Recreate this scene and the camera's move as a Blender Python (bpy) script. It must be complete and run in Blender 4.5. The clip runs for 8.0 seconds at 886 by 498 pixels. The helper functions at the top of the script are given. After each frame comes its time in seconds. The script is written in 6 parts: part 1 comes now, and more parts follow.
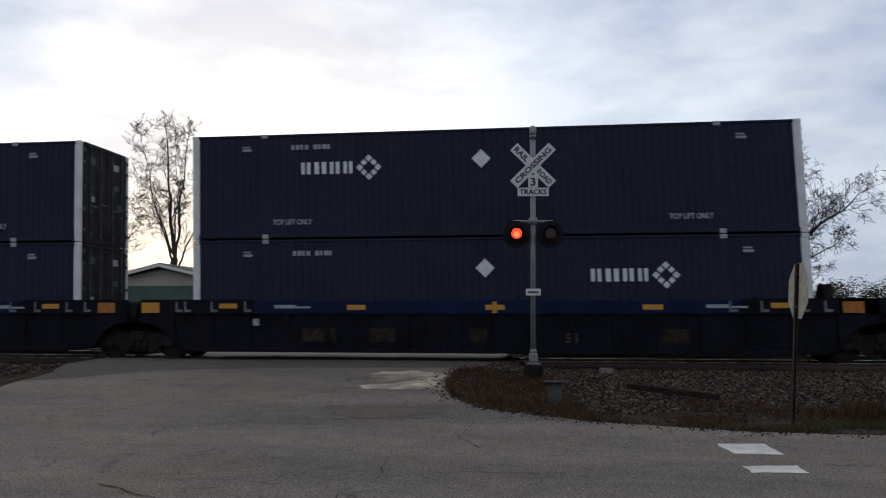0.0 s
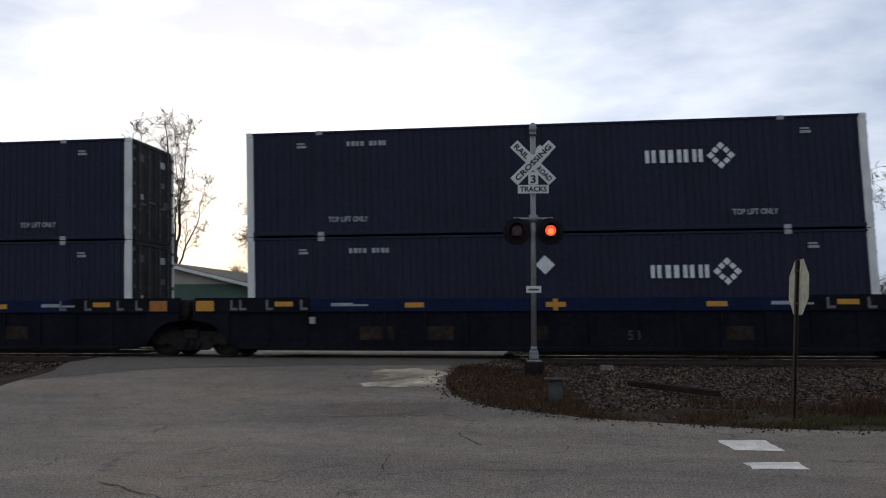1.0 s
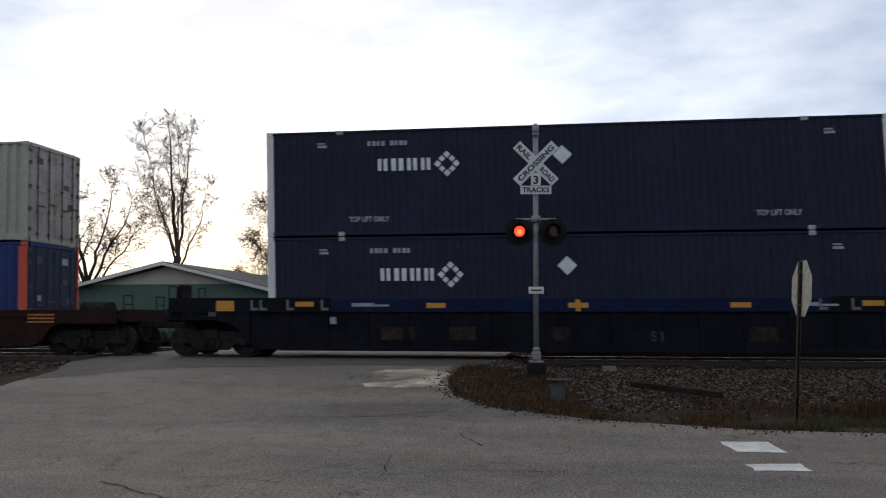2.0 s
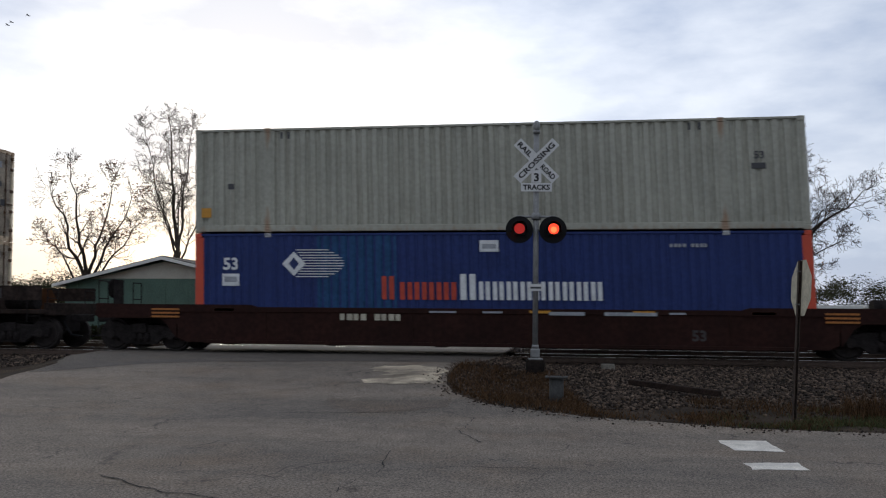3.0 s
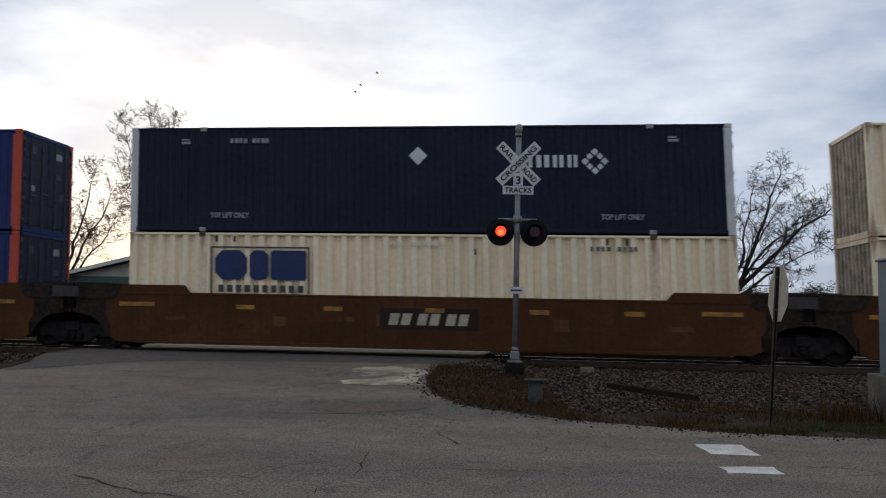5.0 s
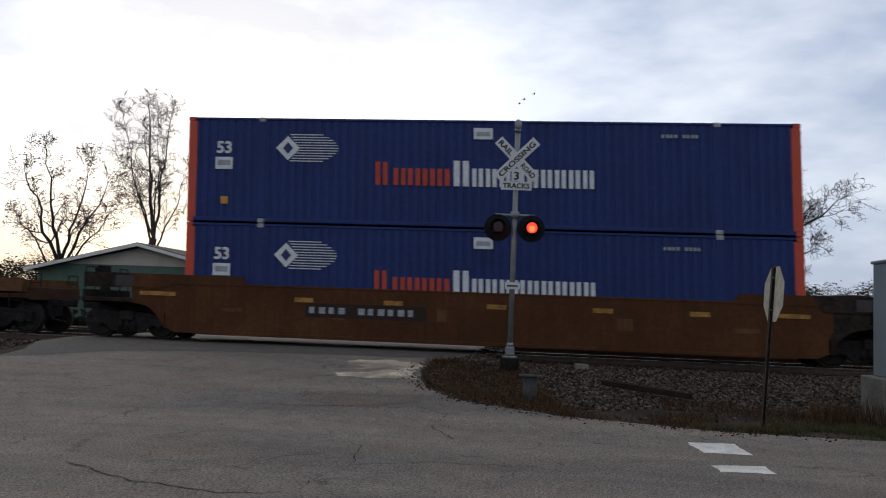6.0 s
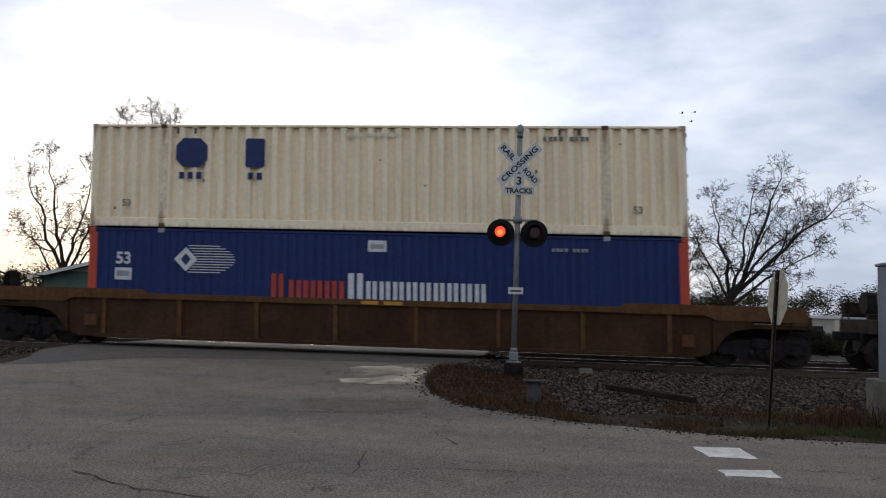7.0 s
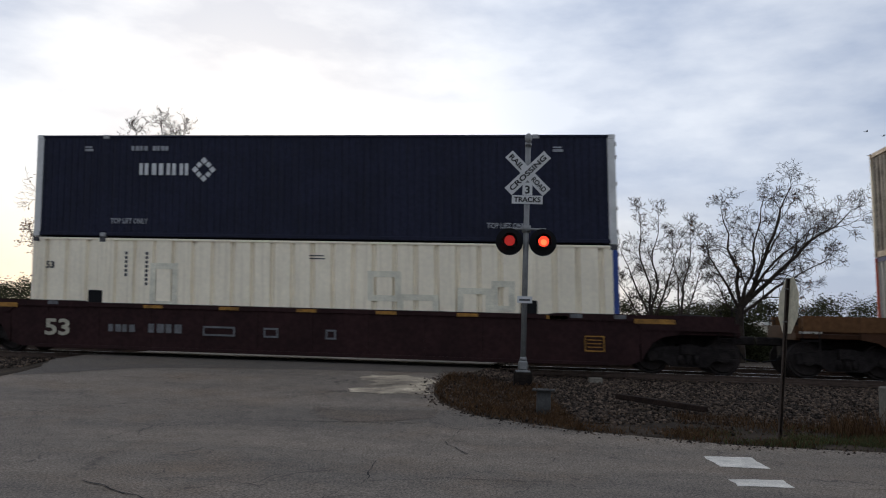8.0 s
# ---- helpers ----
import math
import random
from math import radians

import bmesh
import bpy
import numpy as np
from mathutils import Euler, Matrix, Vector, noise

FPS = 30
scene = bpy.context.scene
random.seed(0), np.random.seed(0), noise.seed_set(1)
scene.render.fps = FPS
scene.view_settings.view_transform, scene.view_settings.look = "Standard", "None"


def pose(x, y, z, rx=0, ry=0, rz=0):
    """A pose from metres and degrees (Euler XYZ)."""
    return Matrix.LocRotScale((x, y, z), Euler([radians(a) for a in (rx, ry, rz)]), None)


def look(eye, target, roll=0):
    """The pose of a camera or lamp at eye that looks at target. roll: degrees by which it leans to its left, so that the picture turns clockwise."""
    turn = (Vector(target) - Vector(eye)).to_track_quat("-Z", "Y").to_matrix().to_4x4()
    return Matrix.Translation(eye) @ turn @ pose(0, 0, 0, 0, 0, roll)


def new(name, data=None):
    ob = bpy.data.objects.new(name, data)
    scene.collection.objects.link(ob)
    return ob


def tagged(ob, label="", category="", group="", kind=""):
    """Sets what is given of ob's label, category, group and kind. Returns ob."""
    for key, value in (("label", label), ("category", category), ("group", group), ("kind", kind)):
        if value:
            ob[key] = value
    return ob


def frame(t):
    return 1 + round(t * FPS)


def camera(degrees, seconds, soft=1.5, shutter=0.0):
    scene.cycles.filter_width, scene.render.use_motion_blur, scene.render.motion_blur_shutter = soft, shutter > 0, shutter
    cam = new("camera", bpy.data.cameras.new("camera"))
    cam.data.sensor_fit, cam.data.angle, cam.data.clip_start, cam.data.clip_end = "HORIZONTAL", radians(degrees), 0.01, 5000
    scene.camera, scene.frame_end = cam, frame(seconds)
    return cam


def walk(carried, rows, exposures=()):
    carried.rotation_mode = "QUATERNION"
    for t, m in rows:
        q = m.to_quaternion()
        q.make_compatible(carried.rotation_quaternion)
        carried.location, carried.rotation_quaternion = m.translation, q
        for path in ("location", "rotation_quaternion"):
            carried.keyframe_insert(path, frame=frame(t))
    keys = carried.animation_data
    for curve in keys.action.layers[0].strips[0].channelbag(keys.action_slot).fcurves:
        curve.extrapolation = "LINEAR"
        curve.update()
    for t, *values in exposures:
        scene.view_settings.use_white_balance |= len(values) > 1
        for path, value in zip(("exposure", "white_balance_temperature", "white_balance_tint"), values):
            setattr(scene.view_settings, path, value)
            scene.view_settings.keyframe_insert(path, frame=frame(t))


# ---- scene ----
# The track runs along x, the train moves towards +x, the camera stands south of it.
EYE_Z = 1.55
cam = camera(57.3, 8.0, soft=1.1, shutter=0.7)
scene.cycles.rolling_shutter_type, scene.cycles.rolling_shutter_duration = "TOP", 0.12     # a phone that reads its rows from the top down
VIEW = [(0.0, 7.69, 4.80, -0.04), (0.5, 7.86, 4.66, 0.08), (1.0, 7.73, 4.63, 0.15), (1.5, 7.78, 4.65, 0.18),
        (2.8, 7.98, 4.67, -0.42), (3.0, 7.85, 4.43, -0.45), (3.5, 7.28, 4.49, -0.70), (4.0, 7.81, 4.39, -0.72),
        (4.5, 7.12, 4.40, -0.87), (5.0, 6.46, 4.57, -1.08), (5.2, 6.42, 4.25, -1.36), (6.3, 6.12, 4.17, -2.17),
        (6.5, 6.22, 4.38, -1.96), (7.0, 6.41, 4.55, -1.73), (7.5, 6.62, 4.93, -1.67), (8.0, 7.04, 5.18, -1.58)]
walk(cam, [(t, pose(0, 0, EYE_Z, 90 + pitch, roll, yaw)) for t, yaw, pitch, roll in VIEW],
     exposures=[(0.0, -0.08), (0.5, 0.05), (1.0, 0.06), (1.5, 0.13), (3.0, 0.05), (3.5, 0.05), (4.0, -0.05), (5.0, -0.13), (6.5, 0.06), (7.0, 0.06), (7.5, 0.0), (8.0, -0.08)])

# ---- world and sun: thin overcast, low sun behind the train ----
SUN_AZ, SUN_EL = radians(-21), radians(11)     # azimuth from +y towards +x
sun_dir = Vector((math.sin(SUN_AZ) * math.cos(SUN_EL), math.cos(SUN_AZ) * math.cos(SUN_EL), math.sin(SUN_EL)))


def make_world():
    w = bpy.data.worlds.new("sky")
    scene.world = w
    w.use_nodes = True
    nt = w.node_tree
    n, l = nt.nodes, nt.links
    n.clear()
    out = n.new("ShaderNodeOutputWorld")
    tc = n.new("ShaderNodeTexCoord")
    sky = n.new("ShaderNodeTexSky")
    sky.sky_type, sky.sun_disc = "NISHITA", False
    sky.sun_elevation, sky.sun_rotation = SUN_EL, SUN_AZ
    bg1 = n.new("ShaderNodeBackground")
    bg1.inputs["Strength"].default_value = 0.10
    l.new(sky.outputs[0], bg1.inputs["Color"])
    # cloud sheet: flattened noise
    mp = n.new("ShaderNodeMapping")
    mp.inputs["Scale"].default_value = (1.0, 1.0, 2.6)
    mp.inputs["Location"].default_value = (0.35, 0.1, 0.0)
    l.new(tc.outputs["Generated"], mp.inputs["Vector"])
    nz = n.new("ShaderNodeTexNoise")
    nz.inputs["Scale"].default_value = 4.0
    nz.inputs["Detail"].default_value = 7
    nz.inputs["Roughness"].default_value = 0.52
    l.new(mp.outputs[0], nz.inputs["Vector"])
    cr = n.new("ShaderNodeValToRGB")
    cr.color_ramp.elements[0].position, cr.color_ramp.elements[0].color = 0.38, (0.525, 0.62, 0.82, 1)
    cr.color_ramp.elements[1].position, cr.color_ramp.elements[1].color = 0.62, (0.955, 1.02, 1.145, 1)
    l.new(nz.outputs["Fac"], cr.inputs["Fac"])
    # forward scatter round the hidden sun
    dot = n.new("ShaderNodeVectorMath")
    dot.operation = "DOT_PRODUCT"
    dot.inputs[1].default_value = sun_dir
    l.new(tc.outputs["Generated"], dot.inputs[0])
    mr = n.new("ShaderNodeMapRange")
    mr.inputs["From Min"].default_value, mr.inputs["From Max"].default_value = 0.93, 1.0
    mr.inputs["To Min"].default_value, mr.inputs["To Max"].default_value = 0.0, 1.0
    mr.interpolation_type = "SMOOTHSTEP"
    l.new(dot.outputs["Value"], mr.inputs["Value"])
    glow = n.new("ShaderNodeMix")
    glow.data_type, glow.blend_type = "RGBA", "ADD"
    glow.inputs["B"].default_value = (0.36, 0.29, 0.17, 1)
    l.new(mr.outputs[0], glow.inputs["Factor"])
    l.new(cr.outputs[0], glow.inputs["A"])
    # warm haze low under the sun
    sep = n.new("ShaderNodeSeparateXYZ")
    l.new(tc.outputs["Generated"], sep.inputs[0])
    low = n.new("ShaderNodeMapRange")
    low.inputs["From Min"].default_value, low.inputs["From Max"].default_value = 0.0, 0.17
    low.inputs["To Min"].default_value, low.inputs["To Max"].default_value = 1.0, 0.0
    l.new(sep.outputs["Z"], low.inputs["Value"])
    near = n.new("ShaderNodeMapRange")
    near.inputs["From Min"].default_value, near.inputs["From Max"].default_value = 0.80, 0.97
    l.new(dot.outputs["Value"], near.inputs["Value"])
    both = n.new("ShaderNodeMath")
    both.operation = "MULTIPLY"
    l.new(low.outputs[0], both.inputs[0])
    l.new(near.outputs[0], both.inputs[1])
    warm = n.new("ShaderNodeMix")
    warm.data_type = "RGBA"
    warm.inputs["B"].default_value = (1.08, 0.96, 0.78, 1)
    l.new(both.outputs[0], warm.inputs["Factor"])
    l.new(glow.outputs["Result"], warm.inputs["A"])
    # the sheet is dimmer away from the sun
    dm = n.new("ShaderNodeMapRange")
    dm.inputs["From Min"].default_value, dm.inputs["From Max"].default_value = 0.60, 0.95
    dm.inputs["To Min"].default_value, dm.inputs["To Max"].default_value = 0.83, 1.03
    l.new(dot.outputs["Value"], dm.inputs["Value"])
    dim = n.new("ShaderNodeVectorMath")
    dim.operation = "SCALE"
    l.new(warm.outputs["Result"], dim.inputs[0])
    l.new(dm.outputs[0], dim.inputs["Scale"])
    bg2 = n.new("ShaderNodeBackground")
    bg2.inputs["Strength"].default_value = 0.95
    l.new(dim.outputs[0], bg2.inputs["Color"])
    mx = n.new("ShaderNodeMixShader")
    mx.inputs[0].default_value = 0.9
    l.new(bg1.outputs[0], mx.inputs[1])
    l.new(bg2.outputs[0], mx.inputs[2])
    l.new(mx.outputs[0], out.inputs[0])


make_world()
sun_data = bpy.data.lights.new("sun", "SUN")
sun_data.energy, sun_data.angle, sun_data.color = 0.6, radians(14), (1.0, 0.9, 0.74)
sun = new("sun", sun_data)
sun.matrix_world = look(sun_dir * 200, (0, 0, 0))

# ---- materials ----
HGT = 2.885          # height of a container


def material(name, base, rough=0.6, metal=0.0, var=0.15, scale=3.0, fine=40.0, bump=0.0, second=None, spots=0.0, streak=0.0,
             streak_color=(0.10, 0.06, 0.035), emit=None, emit_strength=0.0, per_object=0.0, per_island=0.0, spec=0.3, mid=0.0, rust_at=(), skew=1.0):
    m = bpy.data.materials.new(name)
    m.use_nodes = True
    nt = m.node_tree
    n, l = nt.nodes, nt.links
    b = n["Principled BSDF"]
    b.inputs["Roughness"].default_value, b.inputs["Metallic"].default_value = rough, metal
    b.inputs["Specular IOR Level"].default_value = spec
    tc = n.new("ShaderNodeTexCoord")
    big = n.new("ShaderNodeTexNoise")
    big.inputs["Scale"].default_value, big.inputs["Detail"].default_value = scale, 6
    l.new(tc.outputs["Object"], big.inputs["Vector"])
    small = n.new("ShaderNodeTexNoise")
    small.inputs["Scale"].default_value, small.inputs["Detail"].default_value = fine, 4
    l.new(tc.outputs["Object"], small.inputs["Vector"])
    base = tuple(base)
    second = second or tuple(c * (1 - 1.6 * var) for c in base)
    r1 = n.new("ShaderNodeValToRGB")
    r1.color_ramp.elements[0].position, r1.color_ramp.elements[0].color = 0.35, (*second, 1)
    r1.color_ramp.elements[1].position, r1.color_ramp.elements[1].color = 0.62, (*base, 1)
    l.new(big.outputs["Fac"], r1.inputs["Fac"])
    mul = n.new("ShaderNodeMix")
    mul.data_type, mul.blend_type = "RGBA", "MULTIPLY"
    mul.inputs["Factor"].default_value = 1.0
    l.new(r1.outputs[0], mul.inputs["A"])
    r2 = n.new("ShaderNodeMapRange")
    r2.inputs["From Min"].default_value, r2.inputs["From Max"].default_value = 0.36, 0.64
    r2.inputs["To Min"].default_value, r2.inputs["To Max"].default_value = 1 - var, 1 + var
    l.new(small.outputs["Fac"], r2.inputs["Value"])
    l.new(r2.outputs[0], mul.inputs["B"])
    col = mul.outputs["Result"]
    if mid:
        md = n.new("ShaderNodeTexNoise")
        md.inputs["Scale"].default_value, md.inputs["Detail"].default_value, md.inputs["Roughness"].default_value = 0.9, 10, 0.62
        l.new(tc.outputs["Object"], md.inputs["Vector"])
        mq = n.new("ShaderNodeMapRange")
        mq.inputs["From Min"].default_value, mq.inputs["From Max"].default_value = 0.36, 0.64
        mq.inputs["To Min"].default_value, mq.inputs["To Max"].default_value = 1 - mid, 1 + mid
        l.new(md.outputs["Fac"], mq.inputs["Value"])
        mm2 = n.new("ShaderNodeMix")
        mm2.data_type, mm2.blend_type = "RGBA", "MULTIPLY"
        mm2.inputs["Factor"].default_value = 1.0
        l.new(col, mm2.inputs["A"])
        l.new(mq.outputs[0], mm2.inputs["B"])
        col = mm2.outputs["Result"]

    def over(fac, colour, src):
        mm = n.new("ShaderNodeMix")
        mm.data_type = "RGBA"
        l.new(fac, mm.inputs["Factor"])
        l.new(src, mm.inputs["A"])
        mm.inputs["B"].default_value = (*colour, 1)
        return mm.outputs["Result"]

    if streak:
        mp = n.new("ShaderNodeMapping")
        mp.inputs["Scale"].default_value = (5.0, 5.0, 0.22)
        l.new(tc.outputs["Object"], mp.inputs["Vector"])
        sn = n.new("ShaderNodeTexNoise")
        sn.inputs["Scale"].default_value, sn.inputs["Detail"].default_value = 1.6, 6
        l.new(mp.outputs[0], sn.inputs["Vector"])
        sr = n.new("ShaderNodeMapRange")
        sr.inputs["From Min"].default_value, sr.inputs["From Max"].default_value = 0.52, 0.78
        sr.inputs["To Max"].default_value = streak
        l.new(sn.outputs["Fac"], sr.inputs["Value"])
        col = over(sr.outputs[0], streak_color, col)
    if rust_at:
        # rust that bleeds from the castings of a container's posts, at these lengths along it
        xyz = n.new("ShaderNodeSeparateXYZ")
        l.new(tc.outputs["Object"], xyz.inputs[0])
        rn = n.new("ShaderNodeTexNoise")
        rn.inputs["Scale"].default_value, rn.inputs["Detail"].default_value, rn.inputs["Roughness"].default_value = 3.0, 7, 0.65
        rm = n.new("ShaderNodeMapping")
        rm.inputs["Scale"].default_value = (2.2, 2.2, 0.6)
        l.new(tc.outputs["Object"], rm.inputs["Vector"])
        l.new(rm.outputs[0], rn.inputs["Vector"])

        def sums(op, x, y):
            q = n.new("ShaderNodeMath")
            q.operation = op
            for k, v in enumerate((x, y)):
                if isinstance(v, (int, float)):
                    q.inputs[k].default_value = v
                else:
                    l.new(v, q.inputs[k])
            return q.outputs[0]

        def window(src, at, half):
            q = n.new("ShaderNodeMapRange")
            q.inputs["From Min"].default_value, q.inputs["From Max"].default_value = 0.0, half
            q.inputs["To Min"].default_value, q.inputs["To Max"].default_value = 1.0, 0.0
            l.new(sums("ABSOLUTE", sums("SUBTRACT", src, at), 0.0), q.inputs["Value"])
            return q.outputs[0]

        along = 0.0
        for at in rust_at:
            along = sums("MAXIMUM", window(xyz.outputs["X"], at, 0.17), along)
        high = sums("MAXIMUM", window(xyz.outputs["Z"], 0.05, 0.8), window(xyz.outputs["Z"], HGT, 0.75))
        seam = sums("MULTIPLY", window(xyz.outputs["Z"], 0.0, 0.32), 0.5)
        amount = sums("MAXIMUM", sums("MULTIPLY", along, sums("ADD", sums("MULTIPLY", high, 0.75), 0.22)), seam)
        rq = n.new("ShaderNodeMapRange")
        rq.inputs["From Min"].default_value, rq.inputs["From Max"].default_value = 0.80, 1.12
        rq.inputs["To Max"].default_value = 0.7
        l.new(sums("ADD", amount, sums("MULTIPLY", rn.outputs["Fac"], 0.95)), rq.inputs["Value"])
        col = over(rq.outputs[0], (0.24, 0.12, 0.058), col)
    if spots:
        vn = n.new("ShaderNodeTexNoise")
        vn.inputs["Scale"].default_value, vn.inputs["Detail"].default_value, vn.inputs["Roughness"].default_value = 7.0, 8, 0.7
        l.new(tc.outputs["Object"], vn.inputs["Vector"])
        vr = n.new("ShaderNodeMapRange")
        vr.inputs["From Min"].default_value, vr.inputs["From Max"].default_value = 0.64, 0.72
        vr.inputs["To Max"].default_value = spots
        l.new(vn.outputs["Fac"], vr.inputs["Value"])
        col = over(vr.outputs[0], streak_color, col)
    for amount, source in ((per_object, "object"), (per_island, "island")):
        if amount:
            if source == "object":
                rnd = n.new("ShaderNodeObjectInfo").outputs["Random"]
            else:
                rnd = n.new("ShaderNodeNewGeometry").outputs["Random Per Island"]
            rr = n.new("ShaderNodeMapRange")
            rr.inputs["To Min"].default_value, rr.inputs["To Max"].default_value = 1 - amount, 1 + amount
            if skew != 1.0:
                pw = n.new("ShaderNodeMath")
                pw.operation = "POWER"
                pw.inputs[1].default_value = skew
                l.new(rnd, pw.inputs[0])
                rnd = pw.outputs[0]
                rr.inputs["To Max"].default_value = 1 + amount * skew
            l.new(rnd, rr.inputs["Value"])
            m2 = n.new("ShaderNodeMix")
            m2.data_type, m2.blend_type = "RGBA", "MULTIPLY"
            m2.inputs["Factor"].default_value = 1.0
            l.new(col, m2.inputs["A"])
            l.new(rr.outputs[0], m2.inputs["B"])
            col = m2.outputs["Result"]
    l.new(col, b.inputs["Base Color"])
    ro = n.new("ShaderNodeMapRange")
    ro.inputs["To Min"].default_value, ro.inputs["To Max"].default_value = max(0.05, rough - 0.12), min(1, rough + 0.12)
    l.new(big.outputs["Fac"], ro.inputs["Value"])
    l.new(ro.outputs[0], b.inputs["Roughness"])
    if bump:
        bp = n.new("ShaderNodeBump")
        bp.inputs["Strength"].default_value, bp.inputs["Distance"].default_value = bump, 0.02
        l.new(small.outputs["Fac"], bp.inputs["Height"])
        l.new(bp.outputs[0], b.inputs["Normal"])
    if emit:
        b.inputs["Emission Color"].default_value = (*emit, 1)
        b.inputs["Emission Strength"].default_value = emit_strength
    return m


M = {}


def asphalt(name, base, dark, dirt, amount, cracks=0.0):
    """Old asphalt: broad worn bands along the traffic, brown dirt, fine grit, and a net of hair cracks in places."""
    m = bpy.data.materials.new(name)
    m.use_nodes = True
    n, l = m.node_tree.nodes, m.node_tree.links
    bs = n["Principled BSDF"]
    bs.inputs["Specular IOR Level"].default_value = 0.2
    tc = n.new("ShaderNodeTexCoord")

    def fuzz(scale, detail, rough, stretch=(1, 1, 1)):
        mp = n.new("ShaderNodeMapping")
        mp.inputs["Scale"].default_value = stretch
        l.new(tc.outputs["Object"], mp.inputs["Vector"])
        z = n.new("ShaderNodeTexNoise")
        z.inputs["Scale"].default_value, z.inputs["Detail"].default_value, z.inputs["Roughness"].default_value = scale, detail, rough
        l.new(mp.outputs[0], z.inputs["Vector"])
        return z.outputs["Fac"]

    def ranged(src, a, b, lo, hi):
        q = n.new("ShaderNodeMapRange")
        for key, v in (("From Min", a), ("From Max", b), ("To Min", lo), ("To Max", hi)):
            q.inputs[key].default_value = v
        l.new(src, q.inputs["Value"])
        return q.outputs[0]

    def blend(kind, fac, a, b):
        q = n.new("ShaderNodeMix")
        q.data_type, q.blend_type = "RGBA", kind
        for key, v in (("Factor", fac), ("A", a), ("B", b)):
            if isinstance(v, float):
                q.inputs[key].default_value = v
            elif isinstance(v, tuple):
                q.inputs[key].default_value = (*v, 1)
            else:
                l.new(v, q.inputs[key])
        return q.outputs["Result"]

    bands = fuzz(0.9, 5, 0.55, (0.16, 0.75, 1))
    col = blend("MIX", ranged(bands, 0.36, 0.64, 0.0, 1.0), dark, base)
    col = blend("MIX", ranged(fuzz(0.45, 8, 0.62), 0.50, 0.72, 0.0, amount), col, dirt)
    col = blend("MULTIPLY", 1.0, col, ranged(fuzz(2.4, 8, 0.66), 0.34, 0.66, 0.86, 1.14))
    grit = fuzz(38.0, 4, 0.7)
    col = blend("MULTIPLY", 1.0, col, ranged(grit, 0.40, 0.60, 0.55, 1.45))
    chips = n.new("ShaderNodeTexVoronoi")
    chips.inputs["Scale"].default_value = 34.0
    l.new(tc.outputs["Object"], chips.inputs["Vector"])
    col = blend("MIX", ranged(chips.outputs["Distance"], 0.14, 0.30, 0.55, 0.0), col, tuple(min(0.5, c * 1.9) for c in base))
    col = blend("MIX", ranged(fuzz(5.0, 7, 0.7, (0.5, 1.3, 1)), 0.66, 0.71, 0.0, 0.62), col, tuple(c * 0.34 for c in base))
    if cracks:
        warp = n.new("ShaderNodeVectorMath")
        warp.operation = "MULTIPLY_ADD"
        wn = n.new("ShaderNodeTexNoise")
        wn.inputs["Scale"].default_value, wn.inputs["Detail"].default_value = 1.7, 6
        l.new(tc.outputs["Object"], wn.inputs["Vector"])
        l.new(wn.outputs["Color"], warp.inputs[0])
        warp.inputs[1].default_value = (0.9, 0.9, 0.0)
        l.new(tc.outputs["Object"], warp.inputs[2])
        net = n.new("ShaderNodeTexVoronoi")
        net.feature = "DISTANCE_TO_EDGE"
        net.inputs["Scale"].default_value = 0.75
        l.new(warp.outputs[0], net.inputs["Vector"])
        line = ranged(net.outputs["Distance"], 0.004, 0.013, cracks, 0.0)
        gate = ranged(fuzz(0.8, 4, 0.6), 0.50, 0.58, 0.0, 1.0)
        both = n.new("ShaderNodeMath")
        both.operation = "MULTIPLY"
        l.new(line, both.inputs[0])
        l.new(gate, both.inputs[1])
        col = blend("MIX", both.outputs[0], col, (0.035, 0.030, 0.026))
    l.new(col, bs.inputs["Base Color"])
    l.new(ranged(bands, 0.3, 0.7, 0.82, 0.98), bs.inputs["Roughness"])
    bp = n.new("ShaderNodeBump")
    bp.inputs["Strength"].default_value, bp.inputs["Distance"].default_value = 0.8, 0.012
    l.new(grit, bp.inputs["Height"])
    l.new(bp.outputs[0], bs.inputs["Normal"])
    return m


M["asphalt"] = asphalt("asphalt", (0.198, 0.163, 0.130), (0.128, 0.109, 0.091), (0.165, 0.119, 0.082), 0.8, 0.6)
M["asphalt_patch"] = asphalt("repaired_asphalt", (0.165, 0.132, 0.102), (0.118, 0.096, 0.077), (0.15, 0.108, 0.074), 0.7)
M["asphalt_dark"] = asphalt("dark_asphalt", (0.118, 0.100, 0.084), (0.092, 0.079, 0.068), (0.12, 0.092, 0.068), 0.5)
M["asphalt_pale"] = material("pale_patch", (0.56, 0.47, 0.34), 0.92, var=0.3, scale=1.6, fine=45, bump=0.6, second=(0.22, 0.18, 0.138), mid=0.4, spec=0.2)
M["crack"] = material("crack_fill", (0.018, 0.017, 0.016), 0.95, var=0.2)
M["road_paint"] = material("worn_road_paint", (0.68, 0.63, 0.55), 0.8, var=0.15, scale=5, fine=60, spots=0.7, streak_color=(0.19, 0.165, 0.14), mid=0.1)
M["soil"] = material("soil", (0.048, 0.034, 0.023), 0.95, var=0.35, scale=0.8, fine=25, bump=0.6, second=(0.024, 0.018, 0.013), mid=0.3, spec=0.1)
M["stone"] = material("ballast_stone", (0.062, 0.044, 0.032), 0.9, var=0.2, scale=2, fine=40, per_island=0.78, spec=0.2, skew=2.3)
M["grass"] = material("grass_blade", (0.070, 0.080, 0.03), 0.8, var=0.15, per_island=0.4)
